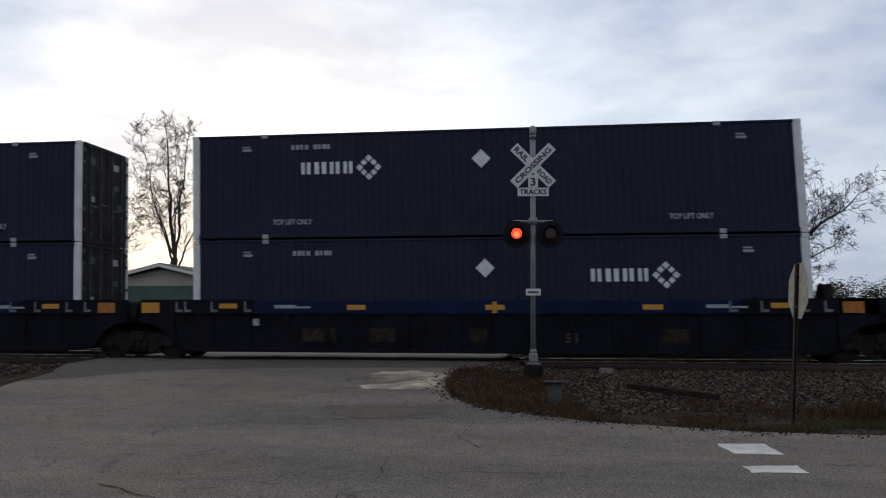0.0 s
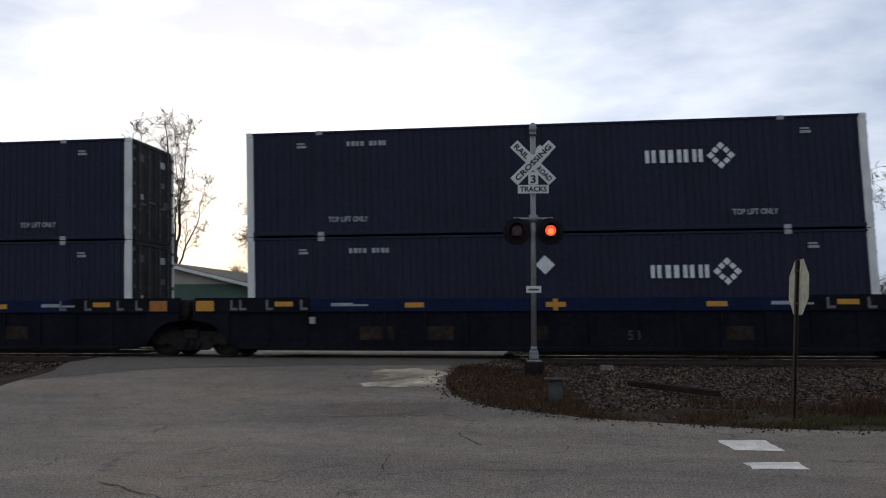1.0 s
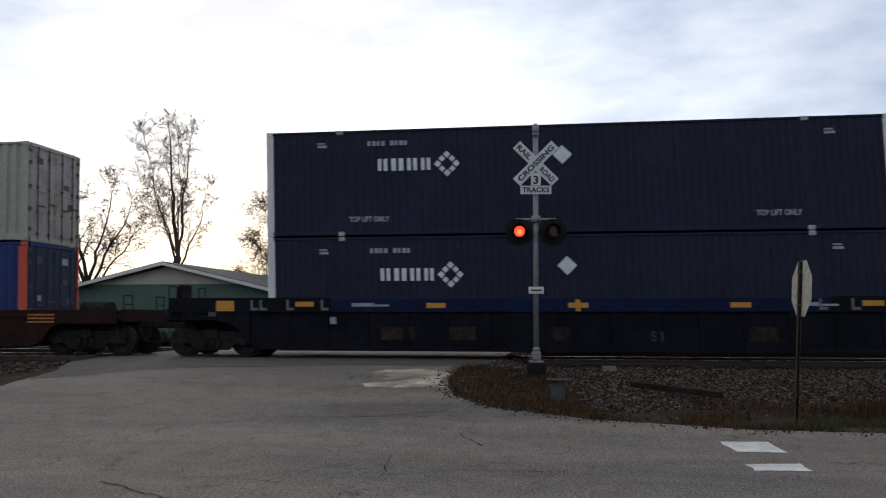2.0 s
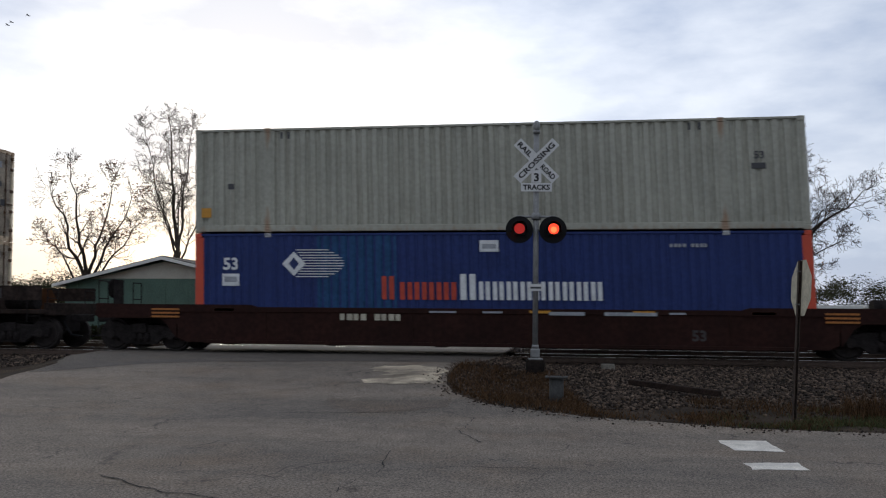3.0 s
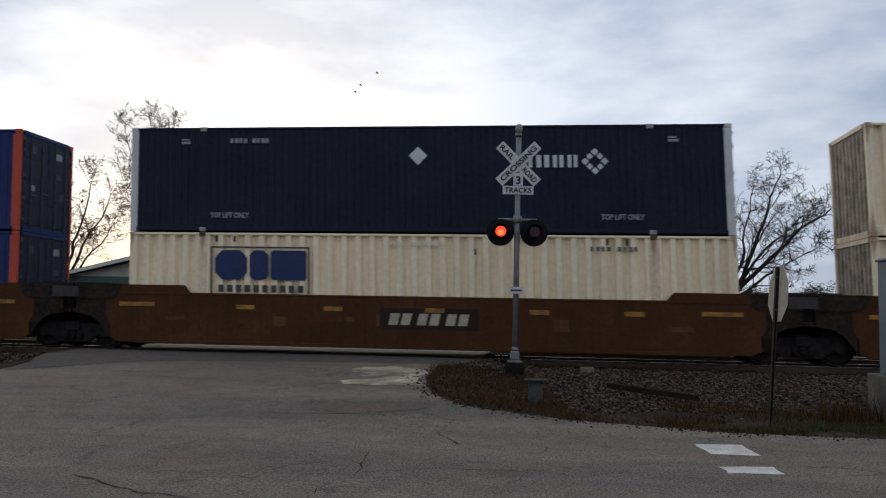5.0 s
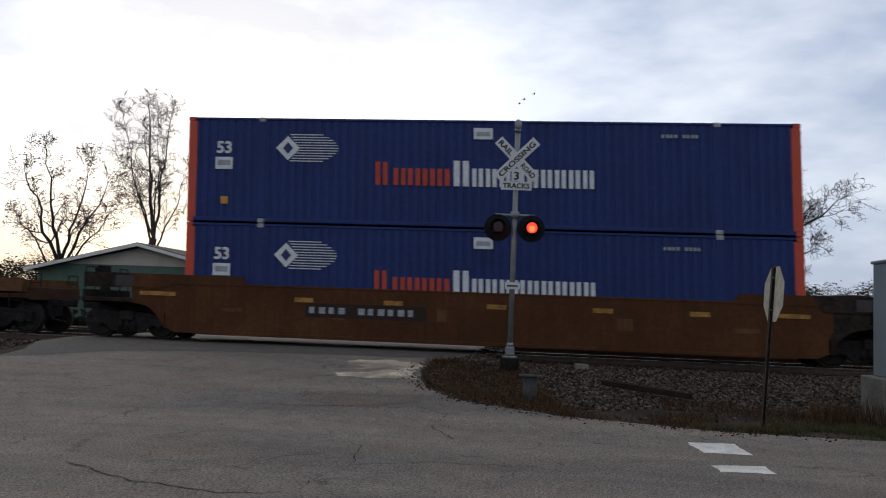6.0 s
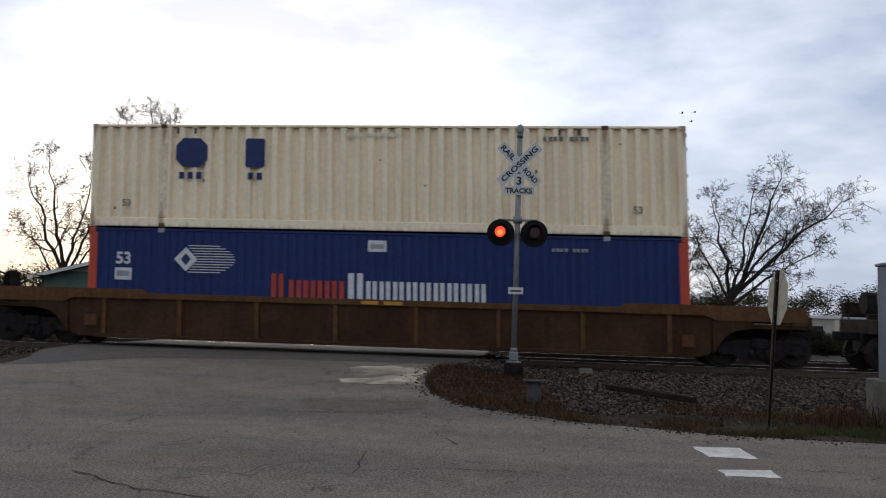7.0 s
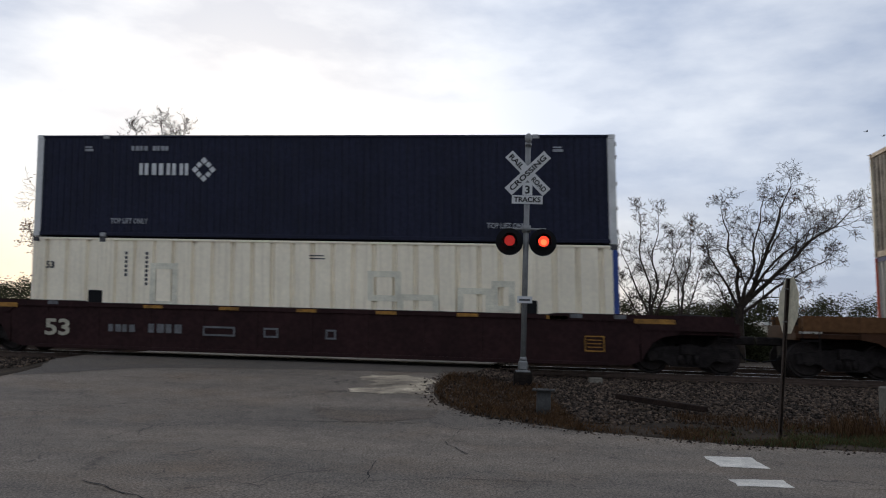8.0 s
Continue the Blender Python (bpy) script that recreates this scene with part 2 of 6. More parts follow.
M["dry_grass"] = material("dry_grass_blade", (0.088, 0.050, 0.025), 0.85, var=0.15, per_island=0.6, spec=0.1)
M["rail"] = material("rail_steel", (0.10, 0.07, 0.055), 0.6, 0.5, var=0.2, scale=6)
M["rail_top"] = material("rail_head", (0.55, 0.54, 0.53), 0.28, 1.0, var=0.06)
M["tie"] = material("creosote_wood", (0.022, 0.017, 0.014), 0.9, var=0.3, scale=4, fine=30, bump=0.4, spec=0.1)
M["old_tie"] = material("weathered_timber", (0.026, 0.017, 0.013), 0.9, var=0.3, scale=4, fine=30, bump=0.4, spec=0.1)
M["stub_grey"] = material("dull_grey_paint", (0.050, 0.049, 0.046), 0.7, 0.1, var=0.2, scale=8)
M["concrete"] = material("concrete", (0.16, 0.145, 0.12), 0.9, var=0.2, scale=3, fine=40, bump=0.3, mid=0.2)
M["galv"] = material("galvanised_steel", (0.24, 0.24, 0.235), 0.55, 0.35, var=0.15, scale=6, fine=50)
M["alu"] = material("aluminium_cabinet", (0.30, 0.33, 0.34), 0.5, 0.4, var=0.08, scale=2, fine=50)
M["black"] = material("black_paint", (0.008, 0.008, 0.009), 0.7, var=0.2, scale=8, spec=0.15)
M["sign_white"] = material("white_sign_sheet", (0.56, 0.56, 0.55), 0.5, var=0.06, scale=7, fine=60, spots=0.25, streak_color=(0.3, 0.29, 0.27))
M["sign_black"] = material("sign_lettering", (0.018, 0.018, 0.018), 0.6, var=0.1)
M["sign_back"] = material("bare_aluminium_sign_back", (0.55, 0.50, 0.37), 0.6, 0.15, var=0.15, scale=8)
M["sign_red"] = material("red_sign_sheet", (0.42, 0.02, 0.02), 0.5, var=0.06)
M["post"] = material("rusty_sign_post", (0.070, 0.050, 0.039), 0.8, 0.3, var=0.25, scale=8)
M["lens_lit"] = material("lit_red_lens", (0.6, 0.03, 0.02), 0.4, var=0.05, emit=(1.0, 0.055, 0.02), emit_strength=1.5)
M["lens_hot"] = material("lit_lens_core", (0.8, 0.1, 0.05), 0.4, var=0.05, emit=(1.0, 0.17, 0.05), emit_strength=1.7)
M["lens_fade"] = material("fading_red_lens", (0.4, 0.02, 0.018), 0.4, var=0.05, emit=(1.0, 0.04, 0.025), emit_strength=0.24)
M["lens_dark"] = material("unlit_red_lens", (0.035, 0.009, 0.011), 0.25, var=0.15, scale=20)
# train paint
RUST = (0.10, 0.05, 0.025)
M["navy"] = material("navy_container_paint", (0.0180, 0.0202, 0.0385), 0.65, var=0.16, scale=0.8, fine=9, streak=0.3, streak_color=(0.026, 0.026, 0.030), spec=0.14)
M["cream"] = material("cream_container_paint", (0.92, 0.78, 0.56), 0.6, var=0.05, scale=0.6, fine=9, streak=0.38, streak_color=(0.50, 0.37, 0.23), spots=0.08, rust_at=(0.06, 2.08, 14.1, 16.1))
M["cream_post"] = material("rust_stained_cream_paint", (0.80, 0.66, 0.47), 0.65, var=0.1, scale=1.5, fine=9, streak=0.45, streak_color=(0.33, 0.20, 0.11), spots=0.3, rust_at=(0.06, 2.08, 14.1, 16.1))
M["faint_mark"] = material("faint_marking", (0.05, 0.044, 0.043), 0.7, var=0.2, scale=6)
M["white_cont"] = material("white_container_paint", (0.90, 0.81, 0.63), 0.6, var=0.035, scale=0.5, fine=9, streak=0.4, streak_color=(0.50, 0.42, 0.29), spots=0.12, mid=0.05)
M["grey_cont"] = material("grey_container_paint", (0.33, 0.325, 0.27), 0.6, var=0.09, scale=0.7, fine=9, streak=0.45, streak_color=(0.19, 0.17, 0.125), rust_at=(2.08, 14.1))
M["blue_cont"] = material("blue_container_paint", (0.021, 0.036, 0.128), 0.6, var=0.10, scale=0.8, fine=9, streak=0.2, streak_color=(0.011, 0.016, 0.04), spec=0.16)
M["teal_cont"] = material("faded_teal_paint", (0.019, 0.062, 0.145), 0.6, var=0.14, scale=0.8, fine=9, streak=0.25, streak_color=(0.015, 0.03, 0.06), spec=0.14)
M["orange_post"] = material("orange_red_post_paint", (0.50, 0.07, 0.035), 0.55, var=0.1, scale=2)
M["white_post"] = material("white_post_paint", (0.62, 0.62, 0.60), 0.55, var=0.1, scale=3, streak=0.3, streak_color=(0.3, 0.27, 0.23))
M["blue_post"] = material("royal_blue_post", (0.025, 0.06, 0.24), 0.5, var=0.1)
M["navy_end"] = material("grimy_navy_door", (0.026, 0.024, 0.026), 0.8, var=0.4, scale=2, streak=0.6, streak_color=(0.075, 0.064, 0.056), spec=0.15)
M["door_rod"] = material("dull_zinc_door_rod", (0.10, 0.095, 0.09), 0.6, 0.2, var=0.25, scale=6)
M["cream_end"] = material("grimy_cream_door", (0.36, 0.30, 0.23), 0.75, var=0.35, scale=2.5, streak=0.85, streak_color=(0.10, 0.055, 0.032), spots=0.5)
M["alu_end"] = material("aluminium_front_wall", (0.34, 0.32, 0.29), 0.6, 0.2, var=0.2, scale=2, streak=0.4, streak_color=(0.12, 0.10, 0.08))
M["blue_end"] = material("grimy_blue_door", (0.022, 0.03, 0.06), 0.7, var=0.25, scale=2, streak=0.4, streak_color=(0.05, 0.045, 0.05))
M["logo_white"] = material("white_marking", (0.62, 0.63, 0.63), 0.6, var=0.1, scale=5)
M["logo_grey"] = material("faded_white_marking", (0.30, 0.31, 0.33), 0.6, var=0.15, scale=5)
M["logo_navy"] = material("navy_marking", (0.018, 0.032, 0.115), 0.6, var=0.15, scale=4)
M["logo_red"] = material("red_marking", (0.42, 0.055, 0.03), 0.6, var=0.15, scale=4)
M["logo_cream"] = material("yellowed_white_marking", (0.44, 0.40, 0.31), 0.6, var=0.15, scale=5)
M["worn_mark"] = material("worn_grey_marking", (0.27, 0.235, 0.185), 0.65, var=0.3, scale=9, mid=0.2)
M["slate"] = material("slate_blue_paint", (0.065, 0.070, 0.095), 0.6, var=0.15, scale=3)
M["ghost"] = material("ghost_marking", (0.72, 0.68, 0.54), 0.65, var=0.1, scale=4, mid=0.12)
M["dull_mark"] = material("dull_white_marking", (0.15, 0.15, 0.155), 0.7, var=0.2, scale=6)
M["dark_mark"] = material("dark_marking", (0.06, 0.06, 0.065), 0.6, var=0.15, scale=4)
M["casting"] = material("worn_corner_casting", (0.36, 0.36, 0.36), 0.6, 0.3, var=0.2, scale=9)
M["rusty"] = material("rusty_casting", (0.12, 0.065, 0.035), 0.8, var=0.3, scale=9)
M["car_blue"] = material("blue_well_car_paint", (0.007, 0.0135, 0.044), 0.75, var=0.2, scale=1.2, fine=9, streak=0.35, streak_color=(0.010, 0.010, 0.012), spec=0.1)
M["car_blue_low"] = material("sooty_well_side", (0.009, 0.0095, 0.014), 0.85, var=0.25, scale=1.2, fine=9, streak=0.3, streak_color=(0.02, 0.016, 0.014), spec=0.08)
M["car_brown"] = material("brown_well_car_paint", (0.076, 0.031, 0.0125), 0.8, var=0.12, scale=0.8, fine=9, streak=0.5, streak_color=(0.028, 0.013, 0.008), spec=0.12, mid=0.17)
M["soot_end"] = material("sooty_car_end", (0.034, 0.024, 0.020), 0.9, var=0.3, scale=2, fine=9, streak=0.3, streak_color=(0.03, 0.016, 0.01), spec=0.08)
# darker copy of the sill's orange: the recessed panels' shade is in the colour
M["car_rust"] = material("shaded_weathered_orange_paint", (0.060, 0.0280, 0.0145), 0.8, var=0.15, scale=0.9, fine=9, streak=0.5, streak_color=(0.020, 0.012, 0.009), spec=0.12, mid=0.1)
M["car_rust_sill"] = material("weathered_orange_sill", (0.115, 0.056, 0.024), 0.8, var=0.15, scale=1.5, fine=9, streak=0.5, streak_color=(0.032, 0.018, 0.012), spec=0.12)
M["car_maroon"] = material("maroon_well_car_paint", (0.031, 0.0145, 0.0145), 0.75, var=0.18, scale=0.9, fine=9, streak=0.35, streak_color=(0.02, 0.011, 0.010), spec=0.1)
M["car_oxide"] = material("dark_oxide_well_paint", (0.026, 0.0105, 0.008), 0.8, var=0.2, scale=0.9, fine=9, streak=0.3, streak_color=(0.014, 0.008, 0.007), spec=0.1)
M["truck_iron"] = material("sooty_truck_iron", (0.026, 0.022, 0.021), 0.9, 0.0, var=0.3, scale=6, spec=0.08)
M["wheel_steel"] = material("wheel_steel", (0.032, 0.026, 0.024), 0.8, 0.0, var=0.25, scale=9, spec=0.15)
M["yellow"] = material("yellow_reflector", (0.50, 0.235, 0.028), 0.45, var=0.1, scale=8)
M["dirty_yellow"] = material("dirty_yellow_reflector", (0.36, 0.175, 0.03), 0.6, var=0.3, scale=5, streak=0.4, streak_color=(0.10, 0.05, 0.02))
M["brown_panel"] = material("dark_brown_panel", (0.028, 0.014, 0.009), 0.8, var=0.25, scale=2)
M["orange"] = material("orange_panel", (0.36, 0.13, 0.025), 0.5, var=0.2, scale=8)
# background
M["green_wall"] = material("green_siding", (0.078, 0.128, 0.100), 0.75, var=0.12, scale=1, fine=12, streak=0.2, streak_color=(0.03, 0.06, 0.045))
M["beige_wall"] = material("beige_siding", (0.42, 0.39, 0.33), 0.8, var=0.1, scale=1)
M["fascia"] = material("white_fascia", (0.62, 0.61, 0.57), 0.7, var=0.08)
M["shingle"] = material("grey_brown_shingles", (0.085, 0.078, 0.072), 0.9, var=0.2, scale=2, fine=16, bump=0.4, spec=0.1)
M["glass"] = material("dark_window_glass", (0.02, 0.025, 0.03), 0.1, var=0.1)
M["bark"] = material("bark", (0.042, 0.032, 0.025), 0.9, var=0.3, scale=3, fine=25, bump=0.4, spec=0.1)
M["bark_pale"] = material("pale_bark", (0.085, 0.068, 0.054), 0.9, var=0.3, scale=3, fine=25, spec=0.1)
M["leaf"] = material("olive_leaf", (0.25, 0.175, 0.065), 0.8, var=0.2, per_island=0.5, spec=0.1)
M["leaf_rust"] = material("russet_leaf", (0.15, 0.075, 0.035), 0.8, var=0.2, per_island=0.5, spec=0.1)
M["leaf_thicket"] = material("olive_brown_leaf", (0.105, 0.078, 0.034), 0.85, var=0.2, per_island=0.5, spec=0.1)
M["leaf_dark"] = material("evergreen_leaf", (0.040, 0.042, 0.020), 0.85, var=0.2, per_island=0.45, spec=0.1)
M["car_white"] = material("white_car_paint", (0.7, 0.7, 0.7), 0.3, var=0.04)
M["tyre"] = material("tyre_rubber", (0.02, 0.02, 0.02), 0.85, var=0.2)


def let_light_through(m, share):
    """Thin leaves pass part of the light on."""
    n, l = m.node_tree.nodes, m.node_tree.links
    b, out = n["Principled BSDF"], n["Material Output"]
    t, mx = n.new("ShaderNodeBsdfTranslucent"), n.new("ShaderNodeMixShader")
    src = b.inputs["Base Color"].links[0].from_socket
    l.new(src, t.inputs["Color"])
    mx.inputs[0].default_value = share
    l.new(b.outputs[0], mx.inputs[1])
    l.new(t.outputs[0], mx.inputs[2])
    l.new(mx.outputs[0], out.inputs["Surface"])


for key in ("leaf", "leaf_rust", "leaf_dark", "leaf_thicket", "grass", "dry_grass"):
    let_light_through(M[key], 0.45)


# ---- mesh helpers ----
def box(bm, x0, x1, y0, y1, z0, z1, bevel=0.0):
    v = [bm.verts.new(p) for p in ((x0, y0, z0), (x1, y0, z0), (x1, y1, z0), (x0, y1, z0),
                                   (x0, y0, z1), (x1, y0, z1), (x1, y1, z1), (x0, y1, z1))]
    fs = [bm.faces.new([v[i] for i in q]) for q in ((3, 2, 1, 0), (4, 5, 6, 7), (0, 1, 5, 4), (1, 2, 6, 5), (2, 3, 7, 6), (3, 0, 4, 7))]
    if bevel:
        es = {e for f in fs for e in f.edges}
        bmesh.ops.bevel(bm, geom=list(es), offset=bevel, segments=1, affect="EDGES")
    return bm


def prism(bm, pts, y0, y1):
    """A polygon in x and z, drawn out from y0 to y1."""
    a = [bm.verts.new((x, y0, z)) for x, z in pts]
    b = [bm.verts.new((x, y1, z)) for x, z in pts]
    bm.faces.new(a)
    bm.faces.new(b[::-1])
    k = len(pts)
    for i in range(k):
        bm.faces.new((a[i], b[i], b[(i + 1) % k], a[(i + 1) % k]))
    bmesh.ops.recalc_face_normals(bm, faces=bm.faces)
    return bm


def tube(bm, p0, p1, r0, r1=None, n=10, caps=True):
    r1 = r0 if r1 is None else r1
    p0, p1 = Vector(p0), Vector(p1)
    q = (p1 - p0).to_track_quat("Z", "Y").to_matrix()
    rings = []
    for p, r in ((p0, r0), (p1, r1)):
        rings.append([bm.verts.new(p + q @ Vector((r * math.cos(2 * math.pi * i / n), r * math.sin(2 * math.pi * i / n), 0))) for i in range(n)])
    for i in range(n):
        f = bm.faces.new((rings[0][i], rings[0][(i + 1) % n], rings[1][(i + 1) % n], rings[1][i]))
        f.smooth = n > 6
    if caps:
        bm.faces.new(rings[0][::-1])
        bm.faces.new(rings[1])
    return bm


def part(name, bm, mat, parent=None, label="", smooth=False):
    me = bpy.data.meshes.new(name)
    bm.to_mesh(me)
    bm.free()
    me.materials.append(mat)
    ob = new(name, me)
    if parent is not None:
        ob.parent = parent
    if label:
        ob["label"] = label
    return ob


def B():
    return bmesh.new()


def bx(name, mat, parent, *dims, bevel=0.0, label=""):
    return part(name, box(B(), *dims, bevel=bevel), mat, parent, label)


def empty(name, m=None):
    ob = new(name)
    ob.empty_display_size = 0.2
    if m is not None:
        ob.matrix_basis = m
    return ob


def raw(name, verts, faces, mat, parent=None, label=""):
    me = bpy.data.meshes.new(name)
    me.from_pydata(verts, [], faces)
    me.update()
    me.materials.append(mat)
    ob = new(name, me)
    if parent is not None:
        ob.parent = parent
    if label:
        ob["label"] = label
    return ob


def lettering(text, height, width=None, depth=0.006, slant=0.0):
    """A mesh of the words, upright in x and z, facing -y, centred on the origin."""
    cu = bpy.data.curves.new("words", "FONT")
    cu.body, cu.size, cu.extrude = text, 1.0, 0.0
    cu.resolution_u = 3
    cu.offset = 0.03
    ob = new("words", cu)
    bpy.context.view_layer.update()
    me = bpy.data.meshes.new_from_object(ob.evaluated_get(bpy.context.evaluated_depsgraph_get()))
    bpy.data.objects.remove(ob)
    bpy.data.curves.remove(cu)
    co = np.array([v.co[:] for v in me.vertices])
    lo, hi = co.min(0), co.max(0)
    k = height / (hi[1] - lo[1])
    kx = width / (hi[0] - lo[0]) if width else k
    for v in me.vertices:
        x, z = (v.co.x - (lo[0] + hi[0]) / 2) * kx, (v.co.y - (lo[1] + hi[1]) / 2) * k
        v.co = (x + slant * z, -depth, z)
    return me


def words(text, mat, parent, x, y, z, height, width=None, label="", name="lettering"):
    me = lettering(text, height, width)
    me.materials.append(mat)
    ob = new(name, me)
    ob.parent = parent
    ob.location = (x, y, z)
    if label:
        ob["label"] = label
    return ob


# ---- ground, road and track bed ----
RAIL_Z = 0.40
SIDE_Y = 21.12                  # near side of the train
TRACK_Y = SIDE_Y + 1.30
EDGE = [(60, 10.6), (20, 11.1), (4.3, 11.41), (2.4, 11.5), (0.48, 12.1), (-1.07, 13.04), (-1.75, 14.1), (-2.05, 15.24), (-2.12, 16.5), (-2.2, 18.15),
        (-1.7, 19.4), (-1.5, 21), (-1.4, 26), (-1.2, 45), (0.5, 62), (-13, 62), (-12.6, 45), (-12.4, 26), (-12.4, 20.8), (-11.7, 19.4), (-11.0, 17.2), (-10.6, 14.5),
        (-12.3, 12.8), (-20, 11.6), (-60, 11.0), (-60, -14), (60, -14)]


def smooth01(s):
    s = np.clip(s, 0, 1)
    return s * s * (3 - 2 * s)


def back_fall(y):
    return -0.9 * smooth01((y - 25.5) / 40.0)


def road_z(x, y):
    return 0.40 * smooth01((y - 10.3) / 8.6) + back_fall(y)


def bank_z(x, y):
    z = -0.02 + 0.06 * smooth01((y - 11.4) / 3) + 0.17 * smooth01((y - 13.2) / 6.6)
    return z + back_fall(y)


def edge_distance(px, py):
    """Metres to the road's edge: below zero on the road."""
    px, py = np.atleast_1d(px).astype(float), np.atleast_1d(py).astype(float)
    best, inside = np.full(px.shape, 1e9), np.zeros(px.shape, bool)
    for (ax, ay), (bx_, by_) in zip(EDGE, EDGE[1:] + EDGE[:1]):
        dx, dy = bx_ - ax, by_ - ay
        u = np.clip(((px - ax) * dx + (py - ay) * dy) / (dx * dx + dy * dy), 0, 1)
        best = np.minimum(best, np.hypot(px - ax - u * dx, py - ay - u * dy))
        hit = (ay > py) != (by_ > py)
        with np.errstate(divide="ignore", invalid="ignore"):
            xx = ax + (py - ay) * dx / (dy if dy else 1e-9)
        inside ^= hit & (px < xx)
    return np.where(inside, -best, best)


def ground_z(x, y):
    d = edge_distance(x, y)
    k = smooth01(d / 1.3)
    z = road_z(x, y) * (1 - k) + bank_z(x, y) * k
    return np.where(d < 0.06, z - 0.05, z - 0.012)


def spread(parts):
    out = []
    for a, b, step in parts:
        out += list(np.arange(a, b, step))
    return np.array(out + [parts[-1][1]])


def make_ground():
    xs = spread([(-1500, -200, 260), (-200, -40, 20), (-40, -16, 2), (-16, 9, 0.2), (9, 40, 1.5), (40, 200, 20), (200, 1500, 260)])
    ys = spread([(-900, -60, 140), (-60, 9, 6), (9, 22, 0.2), (22, 40, 1), (40, 100, 5), (100, 300, 25), (300, 2500, 275)])
    X, Y = np.meshgrid(xs, ys)
    Z = ground_z(X.ravel(), Y.ravel()).reshape(X.shape)
    near = (np.abs(X) < 20) & (Y > 8) & (Y < 30)
    bump = np.array([noise.noise((x * 1.3, y * 1.3, 0)) for x, y in zip(X[near], Y[near])])
    Z[near] += 0.02 * bump * (edge_distance(X[near], Y[near]) > 0.2)
    verts = np.stack([X.ravel(), Y.ravel(), Z.ravel()], 1).tolist()
    w = len(xs)
    faces = [(j * w + i, j * w + i + 1, (j + 1) * w + i + 1, (j + 1) * w + i) for j in range(len(ys) - 1) for i in range(w - 1)]
    tagged(raw("ground", verts, faces, M["soil"]), "bare brown soil of the railway verge", "ground", kind="structure")


def rough_outline(pts, step, amount, seed):
    out = []
    for (ax, ay), (bx_, by_) in zip(pts, pts[1:] + pts[:1]):
        n = max(1, min(90, int(math.hypot(bx_ - ax, by_ - ay) / step)))
        for i in range(n):
            x, y = ax + (bx_ - ax) * i / n, ay + (by_ - ay) * i / n
            x += amount * noise.noise((x * 2.1, y * 2.1, seed)) + amount * 0.5 * noise.noise((x * 7, y * 7, seed + 3))
            y += amount * noise.noise((x * 2.1, y * 2.1, seed + 9)) + amount * 0.5 * noise.noise((x * 7, y * 7, seed + 5))
            out.append((x, y))
    return out


def draped(name, outline, lift, mat, xcuts=(), ycuts=(), thick=0.0):
    bm = B()
    bm.faces.new([bm.verts.new((x, y, 0)) for x, y in outline])
    bmesh.ops.recalc_face_normals(bm, faces=bm.faces)
    for axis, cuts in ((0, xcuts), (1, ycuts)):
        for c in cuts:
            co, no = [0, 0, 0], [0, 0, 0]
            co[axis], no[axis] = c, 1
            bmesh.ops.bisect_plane(bm, geom=bm.verts[:] + bm.edges[:] + bm.faces[:], plane_co=co, plane_no=no)
    bmesh.ops.triangulate(bm, faces=bm.faces[:])
    for f in bm.faces:
        if f.normal.z < 0:
            f.normal_flip()
    rim = [e for e in bm.edges if e.is_boundary]
    for v in bm.verts:
        v.co.z = float(road_z(v.co.x, v.co.y)) + lift + 0.012 * noise.noise((v.co.x * 0.35, v.co.y * 0.35, 4))
    if thick:
        made = bmesh.ops.extrude_edge_only(bm, edges=rim)
        for v in made["geom"]:
            if isinstance(v, bmesh.types.BMVert):
                v.co.z -= thick
    return part(name, bm, mat)


def strip(name, pts, width, lift, mat, seed=0):
    """A thin wandering ribbon that lies on the road."""
    path = []
    for (ax, ay), (bx_, by_) in zip(pts, pts[1:]):
        n = max(2, int(math.hypot(bx_ - ax, by_ - ay) / 0.07))
        for i in range(n):
            x, y = ax + (bx_ - ax) * i / n, ay + (by_ - ay) * i / n
            path.append((x + 0.05 * noise.noise((x * 5, y * 5, seed)), y + 0.09 * noise.noise((x * 4, y * 4, seed + 7))))
    verts, faces = [], []
    for i, (x, y) in enumerate(path):
        w = width * (0.35 + 1.2 * abs(noise.noise((x * 6, y * 6, seed + 2))))
        z = float(road_z(x, y)) + lift + 0.012 * noise.noise((x * 0.35, y * 0.35, 4))
        verts += [(x - w * 0.4, y - w, z), (x + w * 0.4, y + w, z)]
        if i:
            k = 2 * i
            faces.append((k - 2, k - 1, k + 1, k))
    return tagged(raw(name, verts, faces, mat), "dark wandering crack in the worn asphalt", "crack", kind="structure")


make_ground()
tagged(draped("road", rough_outline(EDGE, 0.25, 0.07, 1), 0.0, M["asphalt"], np.arange(-14, 8, 1.0), list(np.arange(9.5, 28, 0.45)) + [34, 40, 46, 52, 58], 0.07),
       "worn grey asphalt road with cracks and patches", "road", kind="structure")
CROSSING = [(-11.9, 18.8), (-10.9, 16.6), (-10.6, 15.3), (-8.9, 17.2), (-6.5, 17.9), (-3.9, 18.3), (-2.3, 18.4), (-1.75, 19.6), (-1.5, 21), (-1.45, 24.9), (-12.35, 24.9), (-12.35, 20.9)]
tagged(draped("crossing_pavement", rough_outline(CROSSING, 0.3, 0.08, 5), 0.006, M["asphalt_dark"], np.arange(-12, -1, 1.0), np.arange(15.4, 25, 0.45)),
       "darker asphalt strip across the rails", "road", kind="structure")
